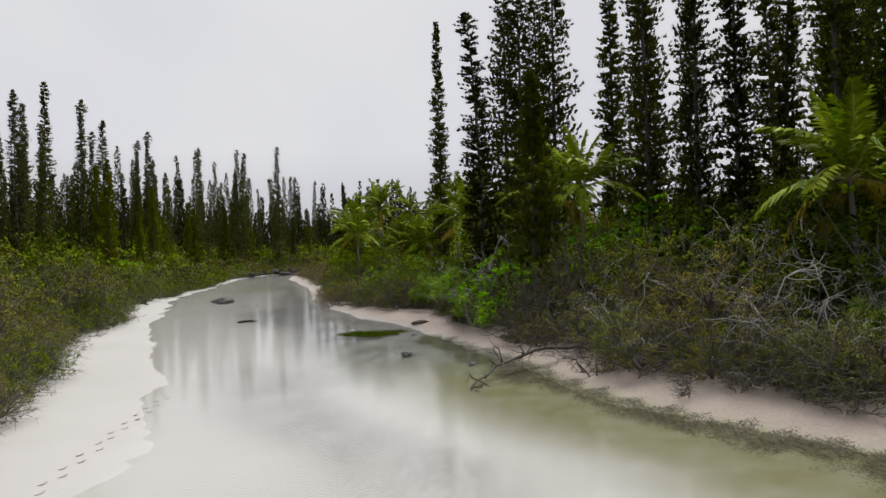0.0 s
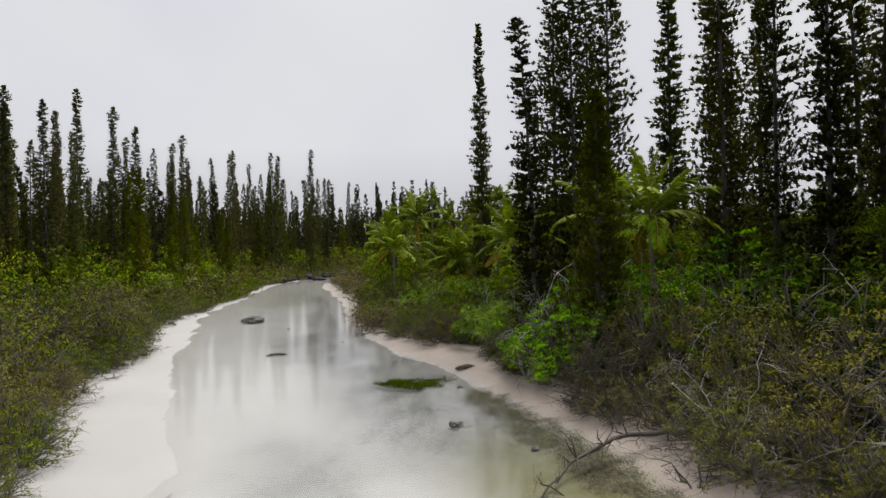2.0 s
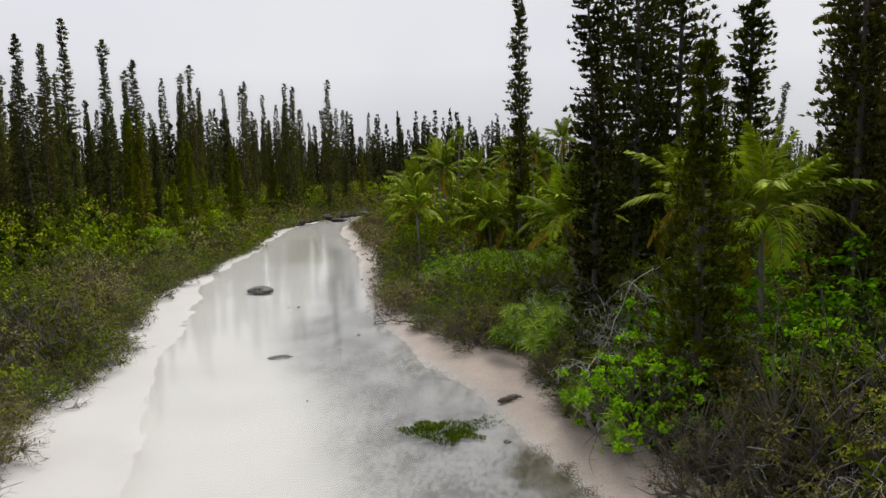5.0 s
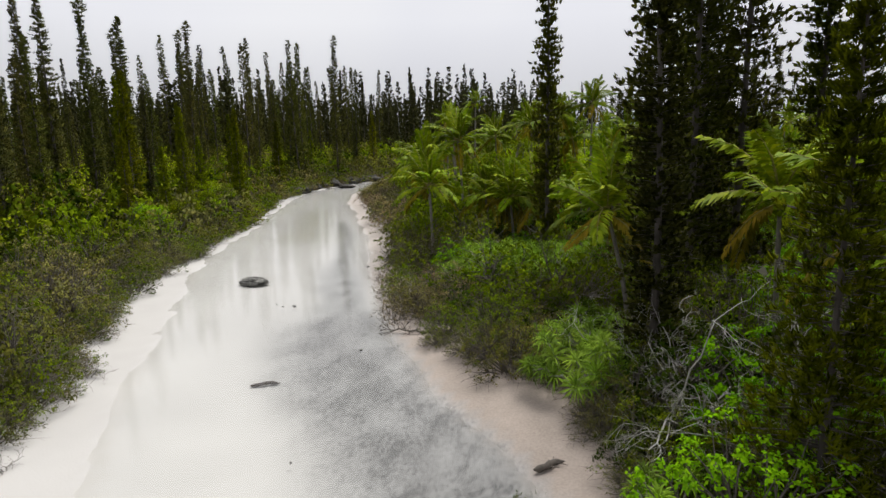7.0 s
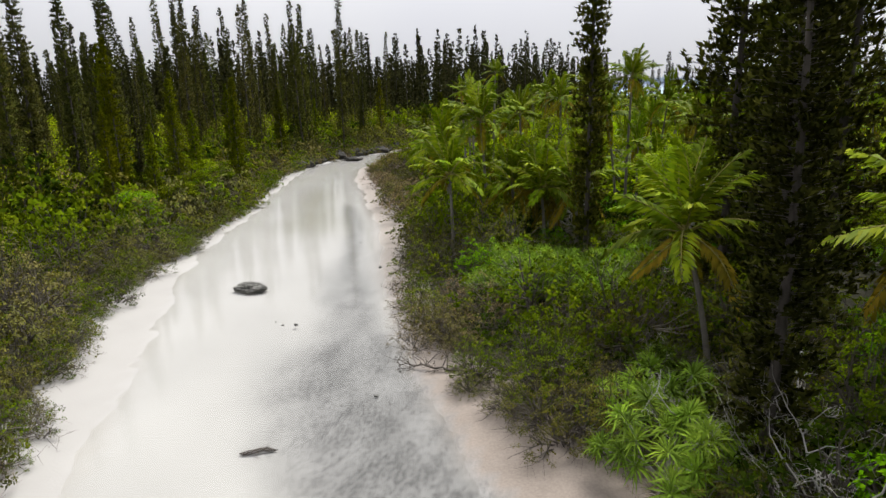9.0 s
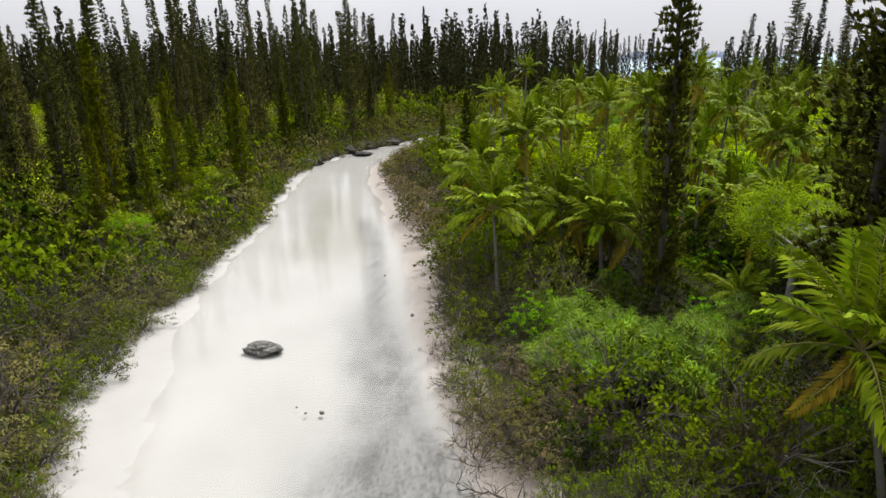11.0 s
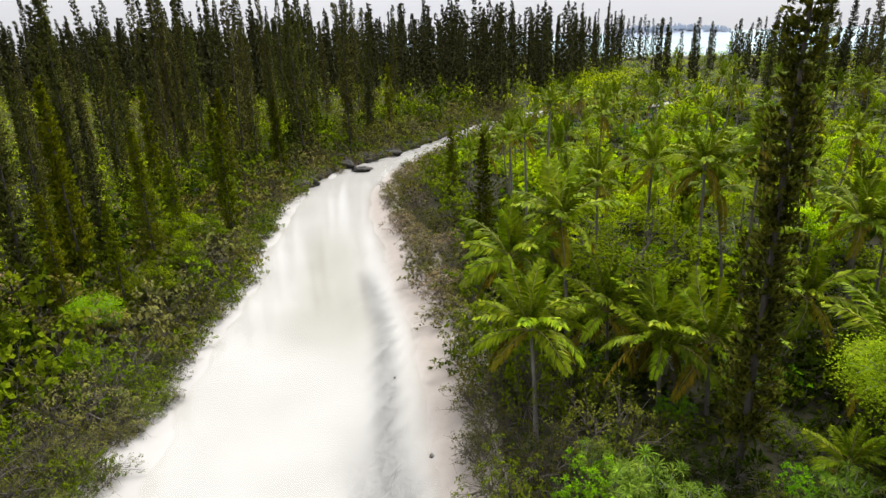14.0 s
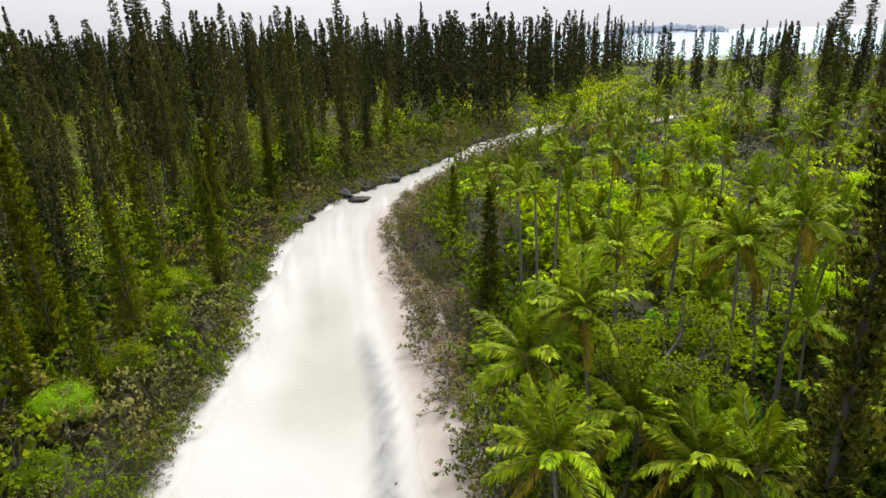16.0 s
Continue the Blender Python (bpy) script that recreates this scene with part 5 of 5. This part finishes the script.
# low growth between the screw pine mounds, its dark green standing for gap shade
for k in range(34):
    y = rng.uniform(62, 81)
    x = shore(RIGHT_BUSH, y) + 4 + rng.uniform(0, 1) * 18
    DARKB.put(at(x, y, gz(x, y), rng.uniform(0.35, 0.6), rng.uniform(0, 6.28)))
# tall bushes behind the sand strip, and dry scrub where the bank meets the sand
for kind, x, y, z in ((GREENB, 11, 38, 1.6), (DARKB, 14, 34.5, 1.7), (DARKB, 17, 32, 1.7), (OLIVE, 13, 30, 1.45), (DARKB, 16.5, 27.6, 1.45), (OLIVE, 10, 34.5, 1.35), (DARKB, 19.5, 27.2, 1.6), (OLIVE, 9, 40, 1.3),
                      (GREENB, 20, 32.5, 1.7), (OLIVE, 11.6, 26.4, 1.15), (TWIGB, -15.5, 63.5, 0.5), (TWIGB, -13.8, 65, 0.55), (TWIGB, -16.5, 66.5, 0.45), (TWIGB, -12, 62.5, 0.5), (TWIGB, -11, 65.5, 0.6), (TWIGB, -18.4, 70, 0.4)):
    kind.put(at(x, y, gz(x, y), z, rng.uniform(0, 6.28)))
# leafless scrub over the sandy bank
for x, y, z in ((-18.1, 70.7, 0.5), (-16.3, 67.6, 0.62), (-14.9, 71.3, 0.6), (-13.4, 71.4, 0.7), (-16, 63.9, 0.5), (-14.1, 66, 0.7), (-12.3, 68.3, 0.8), (-7, 66, 0.7), (-13.3, 63.2, 0.6), (-11.4, 64.4, 0.7), (-19.6, 74.4, 0.4)):
    TWIGB.put(at(x, y, gz(x, y), z, rng.uniform(0, 6.28)))
# single plants that stand out
for x, y, s in ((2.8, 40.6, 1.15), (4.6, 47.2, 1.25), (11.5, 45.0, 1.75), (9, 42.0, 1.35), (14, 46.5, 1.4), (-14, 77, 0.7), (10, 60, 1.3), (1.5, 66, 0.6), (0.2, 75.5, 0.6), (3.2, 77.5, 0.7), (-2.8, 79, 0.5)):
    BRIGHTB.put(at(x, y, gz(x, y), s, rng.uniform(0, 6)))
for x, y, s in ((0.6, 41.0, 0.85), (-2.4, 51.9, 1.1), (-2.0, 56.8, 1.35), (-1.6, 53.6, 1.1), (-6.0, 69.4, 1.2), (-9.2, 69.5, 1.0), (17, 22.5, 0.75), (17.5, 24.5, 0.8), (-11, 78, 1.1)):
    PANDANUS.put(at(x, y, gz(x, y), s, rng.uniform(0, 6)))
for x, y, s in ((2.0, 46.6, 2.5), (3.0, 48.2, 2.4), (1.2, 52.6, 2.6), (4.6, 45, 2.0), (6.0, 43.0, 1.8), (11.0, 34.5, 2.2), (14, 33, 2.4), (13.2, 27.5, 1.9), (12.5, 38, 2.4), (8.6, 27.6, 1.5), (6.4, 34.0, 1.6), (12.8, 21.8, 1.4), (13.8, 23, 1.6), (15.4, 24.6, 1.8), (14.6, 27.4, 2.0), (0.5, 58, 1.0), (1, 71, 1.0), (-60, 90, 1.0), (-2, 61, 1.0)):
    DEADB.put(at(x, y, gz(x, y), s, rng.uniform(0, 6)))
for x, y, s in ((-3.3, 109.5, 2.2), (-2.9, 109.9, 1.8)):
    DEADB.put(at(x, y, gz(x, y), s, 1.0 + y, tall=1.3), 1)
for x, y, z in ((-57, 90, 0.6), (-55.5, 96, 0.7), (-57, 103, 0.75), (-60, 84, 0.6), (-52, 83, 0.5), (-60, 112, 0.7), (-66, 100, 0.8)):
    FLAT_GREEN.put(at(x, y, gz(x, y), z, rng.uniform(0, 6)))
for k in range(12):
    y = 18.8 + 1.5 * k
    x = shore(RIGHT_BUSH, y) + rng.uniform(-0.3, 0.5)
    TANGLE.put(at(x, y, gz(x, y) + 0.05, rng.uniform(0.55, 0.9), rng.uniform(0, 6)))
DEADTREE.put(at(-6.2, 92.4, gz(-6.2, 92.4), 1.5, 0.4))
DEADTREE.put(at(-57, 89, gz(-57, 89), 0.8, 2.0))
for x, y, s, a in ((6.5, 25.8, 1.3, 2.6), (9.2, 22.2, 0.9, 1.0), (-0.5, 43.5, 0.9, 0.5), (1.5, 39.5, 1.0, 2.0), (-6, 55.5, 1.0, 0.3), (-8.5, 56, 1.2, 3.0), (-15, 64.5, 0.9, 1.2),
                   (-27.5, 100, 1.0, 1.0), (-33, 110.5, 1.3, 2.4), (-34.5, 113, 1.0, 4.0), (-30.5, 50.5, 1.0, 0.0), (-26, 41, 0.9, 1.0), (-42.5, 72, 0.8, 2.0), (13, 19.5, 0.9, 2.0), (4.4, 34, 0.8, 2.9)):
    TANGLE.put(at(x, y, gz(x, y) + 0.05, s, a))
for x, y, s in ((-10.2, 73.2, 1.0), (-7.4, 71.2, 1.1), (-8.6, 75.5, 0.85), (-4.8, 71.8, 1.0), (-12.6, 72.0, 0.7), (-11.8, 77.5, 0.7), (-3.4, 55.4, 0.8), (-13.5, 80, 0.6), (-3.4, 75.2, 0.8), (-0.8, 78.6, 0.7)):
    THICKET.put(at(x, y, gz(x, y), s, rng.uniform(0, 6)))
for x, y, s in ((-11, 94, 1.1), (18, 65, 0.9), (24, 61, 1.0), (29, 68, 1.05), (22, 75, 1.0), (33, 62, 1.0), (13, 68, 0.75), (27, 79, 1.0), (36, 72, 1.1), (20, 57, 0.7), (28, 52, 0.85), (33, 50, 0.9), (16, 74, 0.8)):
    FLAT_DARK.put(at(x, y, gz(x, y), s, 0.5 + 0.7 * (x + 11)))
for x, y, s, w in ((2.4, 80, 1.2, 0), (6.2, 84, 1.1, 0), (-1, 118, 0.9, 1), (-14, 116, 0.8, 1), (8, 116, 0.9, 1), (-56, 89, 0.6, 0), (-62, 110, 0.7, 1), (-6, 125, 0.8, 1), (6, 129, 0.9, 1), (-15, 131, 0.7, 1), (14, 122, 0.8, 0), (20, 134, 0.9, 1),
                   (-4, 140, 0.85, 1), (10, 145, 0.9, 1), (-17, 152, 0.8, 1), (24, 152, 1.0, 1), (2, 160, 0.9, 1), (-14, 170, 0.8, 1), (16, 174, 0.9, 0), (34, 168, 1.0, 1), (-22, 186, 0.8, 1), (6, 190, 0.9, 1)):
    FLAT_BRIGHT.put(at(x, y, gz(x, y), s, rng.uniform(0, 6)), w)

# ---- small things on the sand and in the shallows ----
def make_tussock(seed, wide, deep, count, label):
    r = np.random.default_rng(seed)
    a, q = r.uniform(0, 6.28, count), np.sqrt(r.uniform(0, 1, count))
    q = q * (1 + 0.3 * np.sin(2 * a + seed) + 0.22 * np.sin(5 * a + 1.0) + 0.12 * np.sin(9 * a))
    pos = np.stack([np.cos(a) * q * wide, np.sin(a) * q * deep, np.full(count, -0.1)], -1)
    dirs = np.stack([np.cos(a) * 0.35, np.sin(a) * 0.35, np.full(count, 1.0)], -1) + r.normal(0, 0.25, (count, 3))
    g = blades(Geo(), pos, dirs, r.uniform(0.2, 0.42, count), r.uniform(0.03, 0.06, count), 0.3, r)
    return tagged(new("grass_tussock", g.mesh("grass_tussock", M_GRASS)), label, "grass", kind="stuff")


make_tussock(401, 2.0, 0.9, 2200, "green and rusty water grass growing in the shallows").matrix_basis = at(-6.5, 41.2, 0.0, 1.0, -0.3)
make_tussock(402, 1.7, 0.8, 900, "rust-brown water weed in the shallows").matrix_basis = at(-4.4, 42.8, -0.1, 0.9, 0.4)


def make_log(seed, length, r, label):
    q = np.random.default_rng(seed)
    u = np.linspace(-0.5, 0.5, 9)
    pts = np.stack([u * length, 0.08 * length * np.sin(u * 5) + q.normal(0, 0.03, 9), 0.04 * np.cos(u * 6)], -1)
    g = tube(Geo(), pts, r * (1 - 0.5 * np.abs(u) ** 2) * q.uniform(0.85, 1.15, 9) * np.array([0.3, 1, 1, 1, 1, 1, 1, 0.8, 0.2]), 8)
    for k in range(4):
        a = pts[2 + k] + q.normal(0, 0.05, 3) * np.array([1, 0, 0])
        side = (-1) ** k * q.uniform(0.6, 1.0)
        tube(g, [a, a + np.array([0.12, 0.16 * side, 0.03]), a + np.array([0.3, 0.3 * side, 0.02]), a + np.array([0.42, 0.52 * side, 0.05])], [r * 0.35, r * 0.25, r * 0.18, r * 0.06], 5)
    return tagged(new("driftwood_log", g.mesh("driftwood_log", M_DRIFT, True)), label, "driftwood", "driftwood")


make_log(411, 1.9, 0.12, "half-sunken dark log in the shallow water").matrix_basis = at(-19.9, 51.8, -0.16, 0.9, 0.25)
make_log(412, 1.5, 0.14, "short dark log lying on the sand spit").matrix_basis = at(-3.6, 45.3, gz(-3.6, 45.3) + 0.12, 1.0, 0.5)
make_log(413, 3.2, 0.11, "bleached branch washed up on the beach").matrix_basis = at(3.6, 35.2, gz(3.6, 35.2) + 0.1, 1.0, -0.9)
make_log(414, 2.4, 0.1, "dark branch washed up below the shrubs").matrix_basis = at(0.8, 41.5, gz(0.8, 41.5) + 0.1, 1.0, -0.5)


def make_fallen_limb(seed, path, r, label):
    """A dead limb that arches from the bank into the shallows, with bare twigs."""
    q = np.random.default_rng(seed)
    path = np.array(path, float)
    u = np.linspace(0, 1, 15)
    pts = np.stack([np.interp(u, np.linspace(0, 1, len(path)), path[:, k]) for k in range(3)], -1) + q.normal(0, 0.05, (15, 3))
    g = tube(Geo(), pts, r * (1 - 0.75 * u), 7)
    for k in range(26):
        i = q.integers(3, 15)
        d = unit(pts[min(i, 13) + 1] - pts[min(i, 13)] + q.normal(0, 0.75, 3) + np.array([0, 0, 0.1]))
        ln = q.uniform(0.5, 1.5)
        p1 = pts[i] + d * ln * 0.5
        p2 = p1 + unit(d + q.normal(0, 0.4, 3)) * ln * 0.5
        tube(g, [pts[i], p1, p2], [r * 0.3, r * 0.2, r * 0.07], 4)
        for j in range(2):
            tube(g, [p1, (p1 + p2) / 2 + q.normal(0, 0.15, 3), p2 + q.normal(0, 0.35, 3)], [r * 0.14, r * 0.1, r * 0.04], 3)
    return tagged(new("fallen_limb", g.mesh("fallen_limb", M_DRIFT, True)), label, "dead wood")


make_fallen_limb(421, ((7.6, 30.6, 0.7), (6.2, 30.0, 0.75), (4.2, 29.0, 0.8), (2.6, 27.3, 0.45), (1.5, 25.4, -0.05)), 0.13, "dark bare limb fallen from the bank into the water")
make_fallen_limb(422, ((-4.0, 54.3, 0.5), (-5.0, 53.6, 0.45), (-6.6, 53.5, 0.25), (-8.0, 53.9, 0.15)), 0.10, "dark bare limb lying over the pale sand")
make_fallen_limb(423, ((-11.4, 60.2, 0.5), (-12.8, 60.4, 0.45), (-14.8, 60.9, 0.3), (-16.2, 61.2, 0.15)), 0.09, "dark bare limb lying over the pale sand")
make_log(416, 1.6, 0.16, "dark log lying across the far shallows").matrix_basis = at(-58.5, 166.5, 0.1, 2.0, 0.8)
small = Kind([lambda k=k: tagged(new("stone", lump(50 + k, (0.22, 0.16, 0.12), 0.35, M_ROCK, "stone", 2)), "small dark stone in the shallow water", "stone", "stones") for k in range(3)])
for x, y, s in ((-25.1, 66.2, 0.8), (-26.0, 66.0, 0.45), (-26.8, 66.5, 0.4), (-2.6, 33, 1.3), (-2.3, 33.2, 0.9), (-16.2, 57.5, 0.6), (-15.8, 60.5, 0.5), (1.2, 30, 0.8),
                (-14.5, 44, 0.4), (-23.8, 80.6, 1.0), (-3.3, 40.6, 0.8), (-29, 89.5, 0.5)):
    small.put(at(x, y, max(gz(x, y), -0.05) + 0.03, s, rng.uniform(0, 6)))

# footprints pressed into the dry sand
g = Geo()
for k in range(26):
    u = k / 25
    x, y = -7.6 - 3.4 * u + 0.14 * (-1) ** k + rng.normal(0, 0.05), 10.5 + 13.5 * u
    a = np.linspace(0, 2 * np.pi, 8, endpoint=False)
    rim = np.stack([x + 0.075 * np.cos(a), y + 0.15 * np.sin(a), np.full(8, gz(x, y) + 0.022)], -1)
    mid = np.stack([x + 0.045 * np.cos(a), y + 0.1 * np.sin(a), np.full(8, gz(x, y) + 0.006)], -1)
    q = [[j, (j + 1) % 8, 8 + (j + 1) % 8, 8 + j] for j in range(8)] + [[8, 9, 10, 11], [8, 11, 12, 15], [12, 13, 14, 15]]
    g.add(np.concatenate([rim, mid]), q)
tagged(new("footprints", g.mesh("footprints", M_PRINTSAND)), "trail of footprints pressed into dry white sand", "footprints", kind="stuff")

# ---- rocks ----
rock = tagged(new("rock", lump(3, (1.6, 0.9, 0.55), 0.42, M_ROCK, "rock", 5)), "dark weathered limestone rock lying in the shallow water", "rock")
rock.matrix_basis = at(-32.4, 73.0, 0.1, 0.78, 0.35)
ledge = Kind([lambda k=k: tagged(new("ledge_rock", lump(20 + k, (2.6, 1.6, 0.9), 0.45, M_LEDGE, "ledge_rock", 3)), "dark limestone block at the bank foot, undercut shadow in its colour", "rock", "bank ledge") for k in range(3)])
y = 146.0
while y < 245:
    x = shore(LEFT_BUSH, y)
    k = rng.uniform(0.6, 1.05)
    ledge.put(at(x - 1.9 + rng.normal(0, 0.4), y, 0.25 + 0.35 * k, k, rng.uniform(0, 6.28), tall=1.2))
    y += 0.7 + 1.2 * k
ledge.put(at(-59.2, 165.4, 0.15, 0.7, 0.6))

# ---- the island across the bay ----
g = Geo()
irng = np.random.default_rng(5)
cx, cy = 245, 2385
n = 60
u = np.linspace(-1, 1, n)
hgt = 26 * (1 - np.abs(u) ** 3) ** 0.7 + 3 * np.sin(u * 9)
hgt = np.clip(hgt, 0.5, 60)
ix, iy = cx + u * 195, cy - 60 * u
rows = np.stack([np.stack([ix, iy - 60, np.full(n, -1.0)], -1), np.stack([ix, iy, hgt], -1), np.stack([ix, iy + 60, np.full(n, -1.0)], -1)], 0)
q = [[r * n + k, r * n + k + 1, (r + 1) * n + k + 1, (r + 1) * n + k] for r in range(2) for k in range(n - 1)]
g.add(rows.reshape(-1, 3), q)
k = irng.uniform(-0.97, 0.97, 420)
tx, ty = cx + k * 195, cy - 60 * k + irng.uniform(-25, 10, 420)
tz = np.interp(k, u, hgt) - 6
p = np.stack([tx, ty, tz], -1)
sticks(g, p, p + np.stack([0 * tz, 0 * tz, irng.uniform(9, 19, 420)], -1), 5.0, 1.0, 4)
# the haze over the bay is mixed into this blue-grey base colour
m, nt = material("hazy_island_wood")
pr = node(nt, "ShaderNodeBsdfPrincipled", Roughness=1.0)
nt.links.new(ramp(nt, noise_tex(nt, 0.05, 4.0), [(0.3, (0.36, 0.42, 0.53)), (0.7, (0.44, 0.50, 0.60))]), pr.inputs["Base Color"])
finish(nt, pr.outputs[0])
tagged(new("backdrop_island", g.mesh("backdrop_island", m)), "hazy blue-grey wooded island across the bay", "island", kind="structure")
